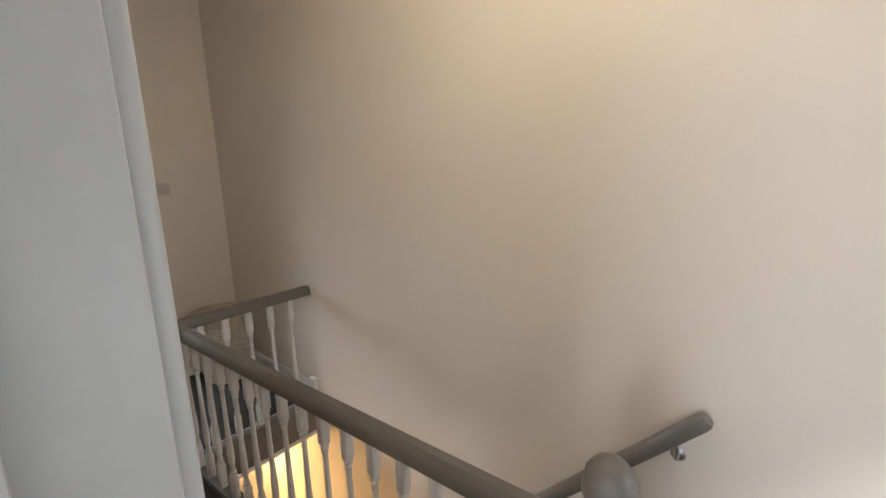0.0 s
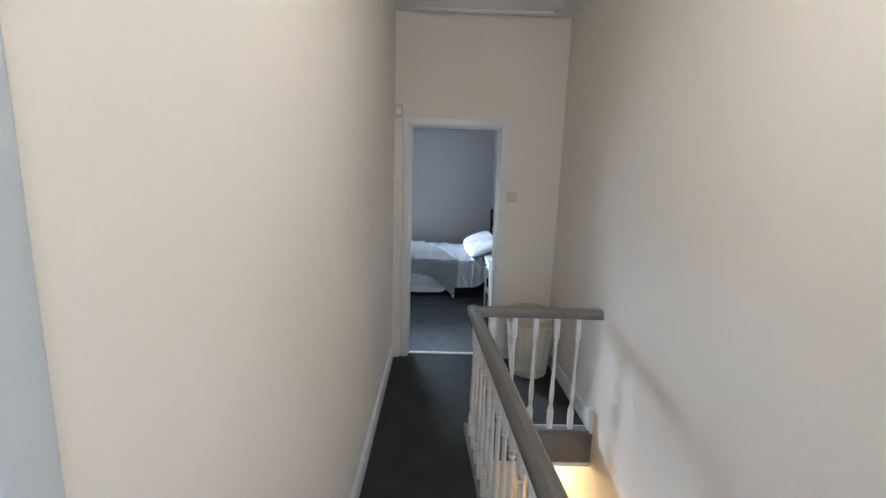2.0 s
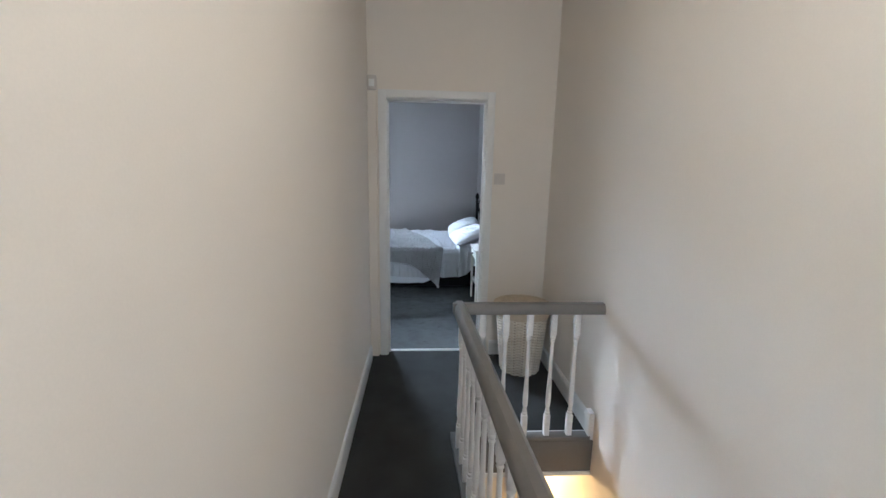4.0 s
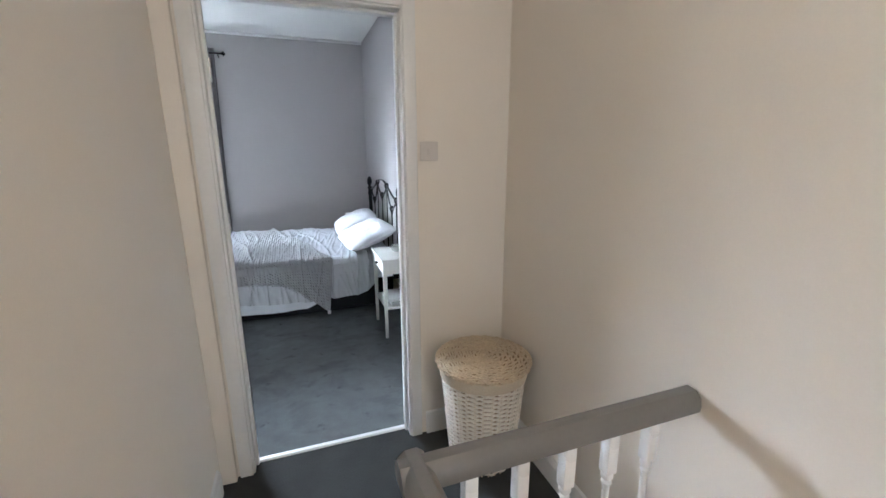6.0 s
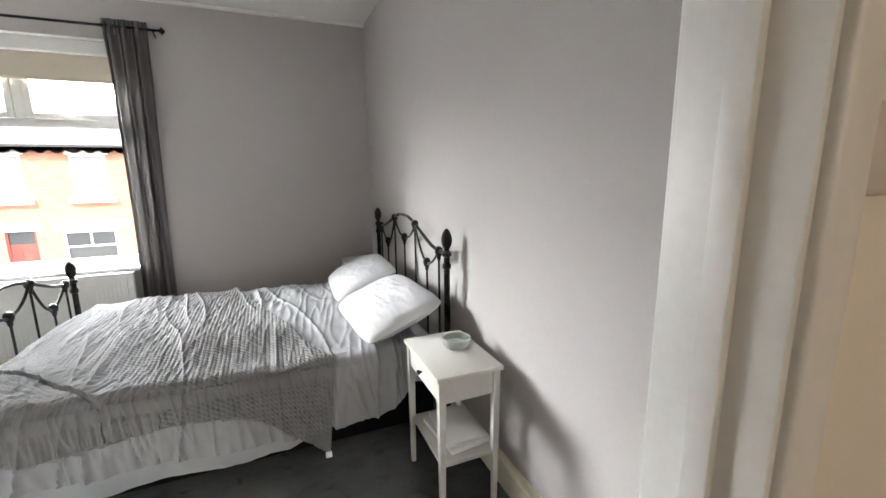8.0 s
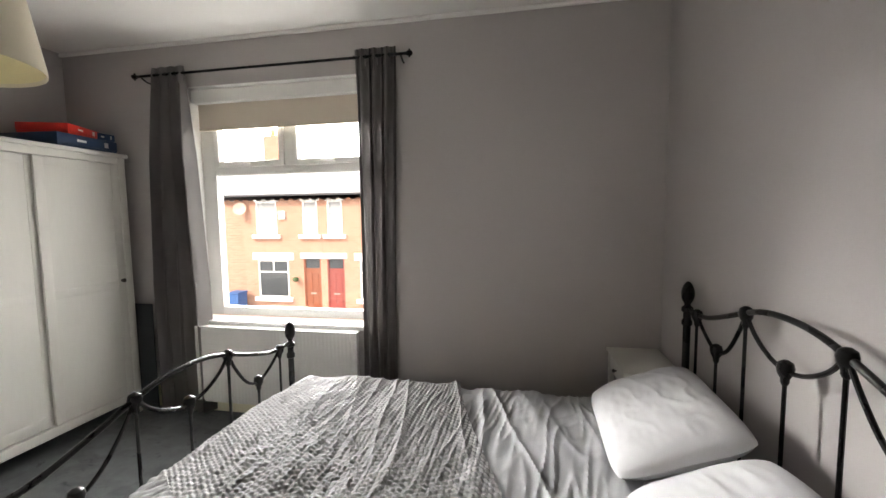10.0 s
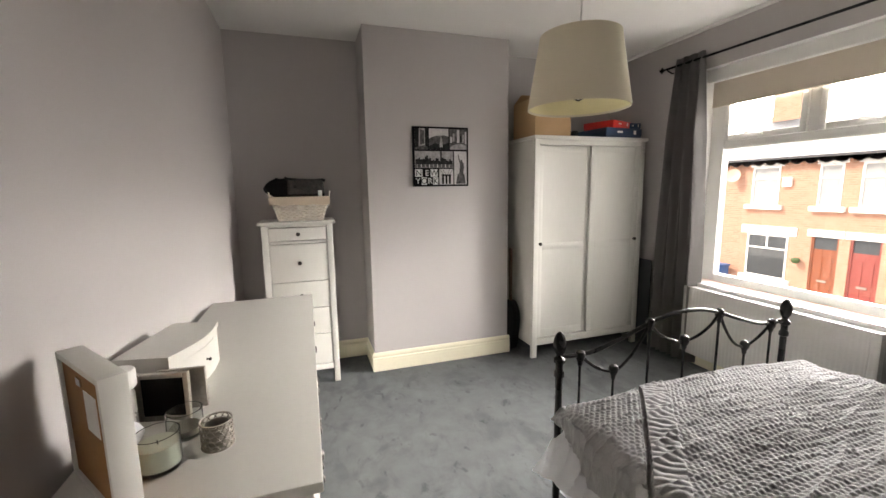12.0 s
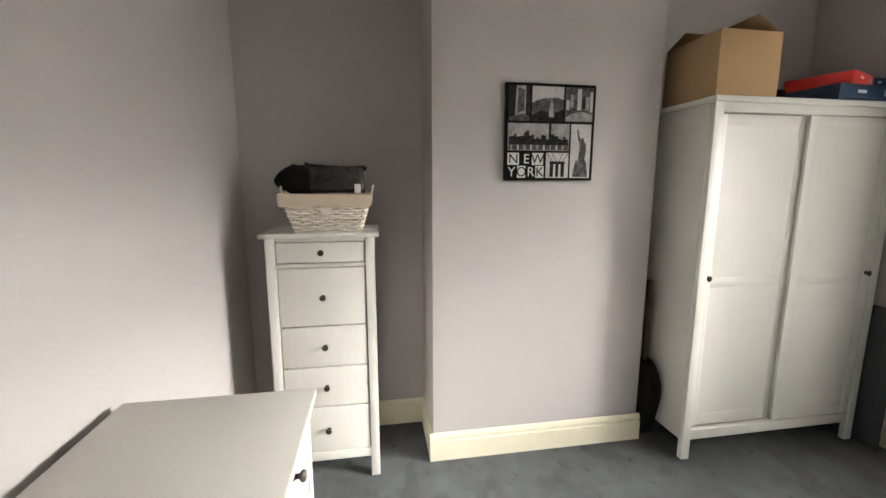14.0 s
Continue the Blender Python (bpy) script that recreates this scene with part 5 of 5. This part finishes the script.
cj = thing("candle", "pale green candle in a clear glass jar", "candle", -0.415, 0.264, dh)
cj.scale = (0.84, 0.84, 0.84)
part("jar", lathe([(0.044, 0.0), (0.050, 0.004), (0.052, 0.02), (0.052, 0.098), (0.049, 0.098), (0.048, 0.012), (0.0, 0.010)], 32), GLASS, cj)
part("wax", lathe([(0.0, 0.011), (0.046, 0.013), (0.0475, 0.07), (0.040, 0.068), (0.0, 0.066)], 28), WAX, cj, "pale green wax")
part("wick", tube([(0, 0, 0.066), (0.002, 0, 0.078)], 0.0012, 6), BLACKC, cj)
gj = thing("glass_jar", "empty smoky glass candle jar", "jar", -0.535, 0.285, dh)
gj.scale = (0.82, 0.82, 0.82)
part("jar", lathe([(0.040, 0.0), (0.046, 0.004), (0.049, 0.02), (0.049, 0.082), (0.0455, 0.082), (0.044, 0.012), (0.0, 0.010)], 32), GLASS, gj)
part("wax", lathe([(0.0, 0.011), (0.042, 0.012), (0.043, 0.03), (0.0, 0.027)], 24), material("grey_wax", (0.30, 0.28, 0.23), 0.5), gj)

th_ = thing("tealight_holder", "pierced silver tealight holder", "candle holder", -0.465, 0.368, dh)
th_.scale = (0.86, 0.86, 0.9)
bm = bmesh.new()
for k in range(5):
    zc = 0.008 + k * 0.0135
    for i in range(14):
        a0 = 2 * math.pi * (i + 0.5 * (k % 2)) / 14
        pts = []
        for j in range(8):
            t = 2 * math.pi * j / 8
            aa = a0 + 0.0085 / 0.04 * math.cos(t)
            pts.append((0.04 * math.cos(aa), 0.04 * math.sin(aa), zc + 0.0065 * math.sin(t)))
        tube(pts, 0.0017, 4, bm, closed=True)
part("filigree", bm, SILVER, th_)["kind"] = "stuff"
for z in (0.002, 0.070):
    part("rim", tube([(0.04 * math.cos(a), 0.04 * math.sin(a), z) for a in np.linspace(0, 2 * math.pi, 32, endpoint=False)], 0.0025, 6, closed=True), SILVER, th_)
part("base", lathe([(0.038, 0.0), (0.038, 0.003)], 24), SILVER, th_)
part("cup", lathe([(0.030, 0.003), (0.033, 0.06), (0.031, 0.06), (0.028, 0.006)], 20), SILVER, th_)

pf = thing("photo_frame", "small silver photo frame with a dark picture", "photo frame", -0.625, 0.215, dh, 78)
for m in ((-0.065, 0, 0.0, -0.052, 0.014, 0.13), (0.052, 0, 0.0, 0.065, 0.014, 0.13), (-0.052, 0, 0.0, 0.052, 0.014, 0.013), (-0.052, 0, 0.117, 0.052, 0.014, 0.13)):
    part("moulding", box(*m, 0.002), SILVER, pf)
part("picture", box(-0.052, 0.004, 0.013, 0.052, 0.009, 0.117), BLACKC, pf, "dark glossy picture", smooth=False)
part("picture_back", box(-0.055, 0.009, 0.01, 0.055, 0.0125, 0.12), BLACKC, pf, smooth=False)
part("strut", box(-0.012, 0.0126, 0.0, 0.012, 0.05, 0.006), BLACKC, pf, smooth=False)
pf2 = thing("photo_frame", "second small frame standing behind the first", "photo frame", -0.680, 0.245, dh, 84)
part("moulding", box(-0.06, 0, 0, 0.06, 0.012, 0.115, 0.002), SILVER, pf2)
bt = thing("bottle", "clear bottle with a white cap", "bottle", -0.60, 0.135, dh)
part("glass", lathe([(0.026, 0), (0.030, 0.006), (0.030, 0.10), (0.022, 0.118), (0.020, 0.125)], 20), material("cloudy_plastic", (0.62, 0.58, 0.55), 0.3, trans=0.3), bt)
part("cap", lathe([(0.034, 0.118), (0.036, 0.122), (0.036, 0.158), (0.033, 0.163)], 24), UPVC, bt, "white screw cap")
bm = sheet(20, 14, lambda u, v: ((0.035 * math.sin(math.pi * v)) * math.cos(2 * math.pi * u) * (1 + 0.08 * math.sin(14 * math.pi * u)), 0.045 * math.sin(math.pi * v) * math.sin(2 * math.pi * u), 0.085 * (1 - v) + 0.002))
solid("lace_sachet", bm, LINEN, "white lacy sachet among the jars", "sachet", -0.50, 0.165, dh)

# ---- picture on the chimney breast ----
pc = thing("canvas_print", "square black and white city print on canvas", "picture", WX, 1.69, 1.80)
PW = 0.2425
INK = material("print_black", (0.008, 0.007, 0.0075), 0.7, vary=0.1, spec=0.1)
part("canvas", box(0.0, -PW, -PW, 0.024, PW, PW, 0.003), INK, pc)
tones = [material("print_grey_%s" % s, (v, v * 0.95, v * 0.95), 0.7, vary=k, scale=sc, fine=60, bump=0.0, spec=0.1) for s, v, k, sc in (("dark", 0.022, 0.8, 30), ("mid", 0.09, 0.9, 34), ("pale", 0.30, 0.5, 24), ("sky", 0.50, 0.25, 9))]


def tile(y0, y1, z0, z1, mat, proud=0.0, name="print_panel", label=""):
    """A printed field; y and z in fractions from the picture's lower left corner."""
    return part(name, box(0.024, -PW + 2 * PW * y0, -PW + 2 * PW * z0, 0.0252 + proud, -PW + 2 * PW * y1, -PW + 2 * PW * z1), mat, pc, label, smooth=False)


def shape(points, mat, proud, name):
    """A printed outline, as fractions of the picture."""
    bm = bmesh.new()
    lo = [bm.verts.new((0.024, -PW + 2 * PW * y, -PW + 2 * PW * z)) for y, z in points]
    hi = [bm.verts.new((0.0252 + proud, -PW + 2 * PW * y, -PW + 2 * PW * z)) for y, z in points]
    for i in range(len(points)):
        k = (i + 1) % len(points)
        bm.faces.new((lo[i], lo[k], hi[k], hi[i]))
    bm.faces.new(lo[::-1])
    bm.faces.new(hi)
    bmesh.ops.recalc_face_normals(bm, faces=bm.faces)
    return part(name, bm, mat, pc, smooth=False)


tile(0.035, 0.265, 0.62, 0.97, tones[2])
tile(0.285, 0.635, 0.62, 0.97, tones[3])
tile(0.655, 0.97, 0.62, 0.97, tones[1])
tile(0.03, 0.715, 0.315, 0.595, tones[2])
tile(0.735, 0.965, 0.03, 0.595, tones[3])
tile(0.46, 0.715, 0.03, 0.295, tones[3])
rnd = random.Random(11)
# street canyon, park with a tower, square at night
shape([(0.035, 0.64), (0.10, 0.66), (0.11, 0.97), (0.035, 0.97)], tones[0], 0.0005, "tower")
shape([(0.125, 0.70), (0.20, 0.72), (0.20, 0.93), (0.13, 0.95)], tones[1], 0.0004, "tower")
shape([(0.215, 0.66), (0.265, 0.64), (0.265, 0.97), (0.215, 0.97)], tones[0], 0.0005, "tower")
shape([(0.035, 0.62), (0.265, 0.62), (0.265, 0.66), (0.20, 0.69), (0.11, 0.67), (0.035, 0.65)], tones[1], 0.0007, "street")
shape([(0.285, 0.62), (0.635, 0.62), (0.635, 0.84), (0.56, 0.86), (0.42, 0.85), (0.34, 0.83), (0.285, 0.80)], tones[1], 0.0004, "skyline")
shape([(0.285, 0.62), (0.635, 0.62), (0.635, 0.74), (0.50, 0.70), (0.40, 0.73), (0.285, 0.68)], tones[0], 0.0006, "skyline")
shape([(0.47, 0.66), (0.53, 0.66), (0.52, 0.80), (0.50, 0.86), (0.48, 0.80)], tones[2], 0.0008, "tower")
for y0, y1, z0, z1, k in ((0.665, 0.70, 0.74, 0.84, 3), (0.71, 0.745, 0.76, 0.90, 2), (0.79, 0.835, 0.74, 0.955, 3), (0.85, 0.875, 0.76, 0.86, 0), (0.885, 0.925, 0.74, 0.88, 2), (0.935, 0.965, 0.72, 0.93, 3)):
    tile(y0, y1, z0, z1, tones[k], 0.0005, "tower")
shape([(0.66, 0.625), (0.965, 0.625), (0.965, 0.70), (0.84, 0.725), (0.72, 0.70), (0.66, 0.66)], tones[2], 0.0007, "street")
# skyline over the water
tile(0.035, 0.71, 0.32, 0.40, tones[1], 0.0004, "waterline")
for i in range(24):
    h = rnd.uniform(0.03, 0.09) + (0.06 if i in (6, 7) else 0) + (0.12 if i == 16 else 0)
    tile(0.04 + i * 0.0275, 0.0672 + i * 0.0275, 0.375, 0.40 + h, tones[0], 0.0008, "tower")
for i in range(9):
    a = 0.06 + i * 0.072
    tile(a, a + 0.018, 0.322, 0.372, tones[3 if i % 2 else 2], 0.0006, "reflection")
# statue on its plinth
shape([(0.765, 0.04), (0.945, 0.04), (0.93, 0.15), (0.915, 0.215), (0.80, 0.215), (0.785, 0.15)], tones[1], 0.0006, "plinth")
shape([(0.825, 0.215), (0.90, 0.215), (0.915, 0.32), (0.91, 0.39), (0.885, 0.425), (0.88, 0.455), (0.86, 0.455), (0.85, 0.43), (0.83, 0.47), (0.815, 0.545), (0.80, 0.54), (0.812, 0.46), (0.838, 0.39), (0.835, 0.30)], tones[1], 0.0008, "monument")
# bridge tower with two arches and its cables
for y0, y1, z0, z1 in ((0.505, 0.545, 0.04, 0.19), (0.57, 0.605, 0.04, 0.19), (0.63, 0.67, 0.04, 0.19), (0.50, 0.675, 0.175, 0.205)):
    tile(y0, y1, z0, z1, tones[0], 0.0006, "bridge_pier")
for y0, y1 in ((0.53, 0.465), (0.57, 0.525), (0.605, 0.65), (0.645, 0.71)):
    shape([(y0, 0.205), (y0 + 0.008, 0.205), (y1 + 0.004, 0.292), (y1 - 0.004, 0.292)], tones[1], 0.0005, "cable")
LIGHTP, DARKP = material("letter_tile_pale", (0.62, 0.61, 0.60), 0.6, vary=0.1), INK


def letter(ch_, y, z, size, mat):
    c = bpy.data.curves.new("letter", "FONT")
    c.body, c.size, c.align_x, c.extrude = ch_, size, "CENTER", 0.0006
    tmp = new("letter_curve", c)
    dg = bpy.context.evaluated_depsgraph_get()
    me = bpy.data.meshes.new_from_object(tmp.evaluated_get(dg))
    bpy.data.objects.remove(tmp)
    me.materials.clear()
    me.materials.append(mat)
    ob = new("letter", me)
    ob.parent = pc
    ob.matrix_local = Matrix.Translation((0.0268, y, z)) @ Matrix(((0, 0, 1), (1, 0, 0), (0, 1, 0))).to_4x4()
    return ob


for word, z0, xs in (("NEW", 0.165, (0.03, 0.175, 0.30)), ("YORK", 0.03, (0.03, 0.14, 0.245, 0.345))):
    for i, c in enumerate(word):
        w = 0.135 if len(word) == 3 else 0.10
        pale = (i + (word == "YORK")) % 2 == 0
        tile(xs[i], xs[i] + w - 0.008, z0, z0 + 0.125, LIGHTP if pale else DARKP, 0.0004, "letter_tile")
        letter(c, -PW + 2 * PW * (xs[i] + w / 2 - 0.004), -PW + 2 * PW * (z0 + 0.016), 0.068, DARKP if pale else LIGHTP)

# ---- pendant lamp ----
pl = thing("pendant_lamp", "cream drum lampshade hanging from the bedroom ceiling", "pendant lamp", -1.065, 1.786, CZ)
part("ceiling_rose", lathe([(0.012, -0.035), (0.035, -0.022), (0.045, -0.004), (0.045, 0.0)], 24), UPVC, pl)
part("cord", tube([(0, 0, -0.03), (0, 0, -0.70)], 0.003, 8), UPVC, pl)
bm = bmesh.new()
nn = 48
prof = [(0.2215, -0.903), (0.222, -0.894), (0.174, -0.601), (0.1735, -0.594), (0.1715, -0.594), (0.172, -0.601), (0.2197, -0.894), (0.219, -0.903)]
rg = [[bm.verts.new((r * math.cos(2 * math.pi * i / nn), r * math.sin(2 * math.pi * i / nn), z)) for i in range(nn)] for r, z in prof]
for k in range(len(rg)):
    a, b = rg[k], rg[(k + 1) % len(rg)]
    for i in range(nn):
        bm.faces.new((a[i], a[(i + 1) % nn], b[(i + 1) % nn], b[i]))
part("shade", bm, SHADE, pl, "cream cloth shade")
# added inner skin that carries the warm glow as a yellow tint
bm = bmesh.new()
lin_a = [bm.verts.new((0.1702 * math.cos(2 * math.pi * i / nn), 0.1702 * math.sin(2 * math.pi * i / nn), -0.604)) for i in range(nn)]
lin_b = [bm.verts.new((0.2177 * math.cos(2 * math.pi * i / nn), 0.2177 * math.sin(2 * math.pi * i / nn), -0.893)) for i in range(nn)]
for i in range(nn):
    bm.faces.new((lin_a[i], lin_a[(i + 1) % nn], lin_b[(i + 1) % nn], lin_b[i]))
part("shade_lining", bm, SHADEGLOW, pl, "inner face of the shade, tinted gold for the light through it")
bm = bmesh.new()
for i in range(3):
    a = 2 * math.pi * i / 3
    tube([(0.1715 * math.cos(a), 0.1715 * math.sin(a), -0.603), (0.02 * math.cos(a), 0.02 * math.sin(a), -0.69)], 0.0018, 6, bm)
part("spider", bm, UPVC, pl)
part("bulb_holder", lathe([(0.02, -0.76), (0.02, -0.70), (0.008, -0.68)], 16), UPVC, pl)
part("bulb", lathe([(0.003, -0.870), (0.02, -0.862), (0.03, -0.835), (0.028, -0.81), (0.013, -0.78), (0.013, -0.76)], 20), GLASS, pl)

# ---- outside: the street and the terrace across it ----
GZ = -2.75
structure("ground", box(-160, NY + 0.28, GZ - 0.3, 160, 400, GZ - 0.1), PAVE, "grey ground of the street")
structure("road", box(-160, 7.5, GZ - 0.1, 160, 14.2, GZ - 0.06), ASPH, "asphalt road")
structure("pavement", box(-160, 14.2, GZ - 0.1, 160, 17.0, GZ + 0.06, 0.02), PAVE, "paved footway with a kerb")
structure("pavement_near", box(-160, NY + 0.28, GZ - 0.1, 160, 7.5, GZ + 0.06, 0.02), PAVE, "paved footway with a kerb")


def far_window(parent, x0, x1, z0, z1, top_light, curtain_mat):
    wnd = part("window", box(x0, -0.02, z0, x1, 0.03, z0 + 0.06), UPVC, parent, smooth=False)
    part("frame", box(x0, -0.02, z1 - 0.06, x1, 0.03, z1), UPVC, wnd, smooth=False)
    part("frame", box(x0, -0.02, z0 + 0.06, x0 + 0.06, 0.03, z1 - 0.06), UPVC, wnd, smooth=False)
    part("frame", box(x1 - 0.06, -0.02, z0 + 0.06, x1, 0.03, z1 - 0.06), UPVC, wnd, smooth=False)
    zt = z1 - (z1 - z0) * 0.32
    part("frame", box(x0 + 0.06, -0.015, zt - 0.03, x1 - 0.06, 0.03, zt + 0.03), UPVC, wnd, smooth=False)
    if top_light:
        c = (x0 + x1) / 2
        part("frame", box(c - 0.03, -0.015, zt + 0.03, c + 0.03, 0.03, z1 - 0.06), UPVC, wnd, smooth=False)
    part("pane", box(x0 + 0.06, 0.012, z0 + 0.06, x1 - 0.06, 0.016, z1 - 0.06), curtain_mat, wnd, smooth=False)
    part("sill", box(x0 - 0.16, -0.14, z0 - 0.17, x1 + 0.16, 0.02, z0), STONE, parent, smooth=False)
    return wnd


def house(x, flip, door_mat):
    """One house of the terrace, 4.25 m wide; front at y 0, ground at z 0."""
    h = thing("terraced_house", "orange brick terraced house with white sills and lintels", "house", x, 17.0, GZ + 0.06, group="terrace across the street")
    W = 4.25
    EV = 5.05

    def X(a, b):
        return (a, b) if not flip else (W - b, W - a)
    bmw = bmesh.new()
    lw = X(1.18, 2.62)
    up = X(1.18, 2.15)
    dd = X(3.33, 4.10)
    du = X(3.36, 4.02)
    holes = [(lw[0], lw[1], 0.72, 2.35), (up[0], up[1], 3.45, 4.85), (dd[0], dd[1], 0.0, 2.42), (du[0], du[1], 3.45, 4.85)]
    xs = sorted({0, W, *[q for o in holes for q in o[:2]]})
    zs = sorted({0, EV, *[q for o in holes for q in o[2:]]})
    for a, b in zip(xs, xs[1:]):
        for c, d in zip(zs, zs[1:]):
            if not any(o[0] <= a and b <= o[1] and o[2] <= c and d <= o[3] for o in holes):
                box(a, 0, c, b, 0.12, d, bm=bmw)
    box(0, 0.4, 0, W, 7.5, EV, bm=bmw)
    part("wall", bmw, BRICK, h, smooth=False)
    far_window(h, lw[0], lw[1], 0.72, 2.35, True, DARKG)
    far_window(h, up[0], up[1], 3.45, 4.85, False, NETC)
    far_window(h, du[0], du[1], 3.45, 4.85, False, NETC)
    part("lintel", box(lw[0] - 0.25, -0.03, 2.35, lw[1] + 0.25, 0.10, 2.66), STONE, h, smooth=False)
    part("lintel", box(dd[0] - 0.13, -0.03, 2.42, dd[1] + 0.13, 0.10, 2.66), STONE, h, smooth=False)
    part("lintel", box(up[0] - 0.1, -0.02, 4.85, up[1] + 0.1, 0.10, 5.0), STONE, h, smooth=False)
    part("lintel", box(du[0] - 0.1, -0.02, 4.85, du[1] + 0.1, 0.10, 5.0), STONE, h, smooth=False)
    d = part("door", box(dd[0] + 0.06, 0.06, 0.0, dd[1] - 0.06, 0.10, 2.0), door_mat, h, smooth=False)
    part("door_frame", box(dd[0], 0.03, 0.0, dd[0] + 0.06, 0.12, 2.42), door_mat, h, smooth=False)
    part("door_frame", box(dd[1] - 0.06, 0.03, 0.0, dd[1], 0.12, 2.42), door_mat, h, smooth=False)
    for px in (0.14, 0.42):
        for pz, ph in ((0.2, 0.6), (1.0, 0.75)):
            part("panel", box(dd[0] + px, 0.045, pz, dd[0] + px + 0.2, 0.062, pz + ph), door_mat, d, smooth=False)
    part("letter_plate", box((dd[0] + dd[1]) / 2 - 0.13, 0.03, 0.88, (dd[0] + dd[1]) / 2 + 0.13, 0.05, 0.95), SILVER, d, smooth=False)
    part("fanlight", box(dd[0] + 0.06, 0.07, 2.0, dd[1] - 0.06, 0.09, 2.42), DARKG, h, smooth=False)
    part("step", box(dd[0] - 0.1, -0.3, 0, dd[1] + 0.1, 0.05, 0.12), STONE, h, smooth=False)
    part("gutter", box(0, -0.16, EV + 0.02, W, -0.04, EV + 0.13), UPVC, h, smooth=False)
    bms = bmesh.new()
    top, low = [], []
    for i in range(86):
        xx = W * i / 85
        top.append(bms.verts.new((xx, -0.225, EV + 0.03)))
        low.append(bms.verts.new((xx, -0.225, EV - 0.06 - 0.11 * abs(math.sin(math.pi * xx / 0.425)))))
    for i in range(85):
        bms.faces.new((top[i], top[i + 1], low[i + 1], low[i]))
    bmesh.ops.solidify(bms, geom=bms.faces[:], thickness=0.02)
    part("eaves_trim", bms, UPVC, h, "white scalloped eaves trim", smooth=False)
    if not flip:
        part("satellite_dish", lathe([(0.0, 0.0), (0.12, 0.012), (0.22, 0.045), (0.27, 0.08), (0.262, 0.085), (0.21, 0.052), (0.0, 0.008)], 20, at=(0, 0, 0)), material("weathered_dish", (0.50, 0.37, 0.30), 0.7), h, "weathered satellite dish").matrix_local = pose(up[0] - 0.62, -0.22, 4.55, 75, 0, 20)
        part("hanging_basket", lathe([(0.0, 1.42), (0.09, 1.45), (0.14, 1.55), (0.10, 1.62), (0.0, 1.64)], 9, at=(lw[1] + 0.38, -0.16, 0)), material("basket_leaves", (0.07, 0.11, 0.04), 0.8, vary=0.5, scale=30), h, "small green hanging basket")
        part("alarm_box", box(up[1] + 0.12, -0.10, 4.10, up[1] + 0.42, 0.0, 4.45, 0.02), UPVC, h, "white alarm box", smooth=False)
    part("fascia", box(0, -0.04, EV - 0.06, W, 0.02, EV + 0.14), STONE, h, smooth=False)
    bmr = bmesh.new()
    pr = [(-0.2, EV + 0.10), (3.9, EV + 2.15), (8.0, EV + 0.10), (8.0, EV), (3.9, EV + 2.0), (-0.2, EV)]
    a = [bmr.verts.new((0, y, z)) for y, z in pr]
    b = [bmr.verts.new((W, y, z)) for y, z in pr]
    for i in range(6):
        bmr.faces.new((a[i], a[(i + 1) % 6], b[(i + 1) % 6], b[i]))
    bmr.faces.new(a[::-1])
    bmr.faces.new(b)
    rf = part("roof", bmr, SLATE, h, "grey slate roof", smooth=False)
    if flip:
        part("chimney", box(W - 0.55, 3.3, EV + 1.6, W + 0.55, 4.5, EV + 3.3, 0.03), BRICK, rf, "orange brick chimney stack", smooth=False)
        for i in range(3):
            part("chimney_pot", lathe([(0.13, EV + 3.3), (0.11, EV + 3.7), (0.13, EV + 3.75)], 12, at=(W - 0.35 + i * 0.35, 3.9, 0)), CARD, rf)
    return h


for i in range(-4, 4):
    x = -7.78 + i * 8.5
    house(x - 4.25, False, BRND)
    house(x, True, REDD)
wb = thing("wheelie_bin", "blue wheeled bin on the pavement by the houses", "bin", -11.6, 16.5, GZ + 0.06)
part("body", box(-0.26, -0.3, 0.08, 0.26, 0.3, 0.95, 0.03), material("blue_plastic", (0.03, 0.10, 0.28), 0.5), wb)
part("lid", box(-0.29, -0.34, 0.95, 0.29, 0.33, 1.02, 0.02), material("blue_lid_plastic", (0.03, 0.10, 0.28), 0.5), wb)
for s in (-1, 1):
    bm = lathe([(0.1, -0.03), (0.1, 0.03)], 16)
    bmesh.ops.rotate(bm, verts=bm.verts, cent=(0, 0, 0), matrix=Matrix.Rotation(radians(90), 3, "Y"))
    bmesh.ops.translate(bm, verts=bm.verts, vec=(s * 0.24, 0.28, 0.10))
    part("wheel", bm, BLACKC, wb)
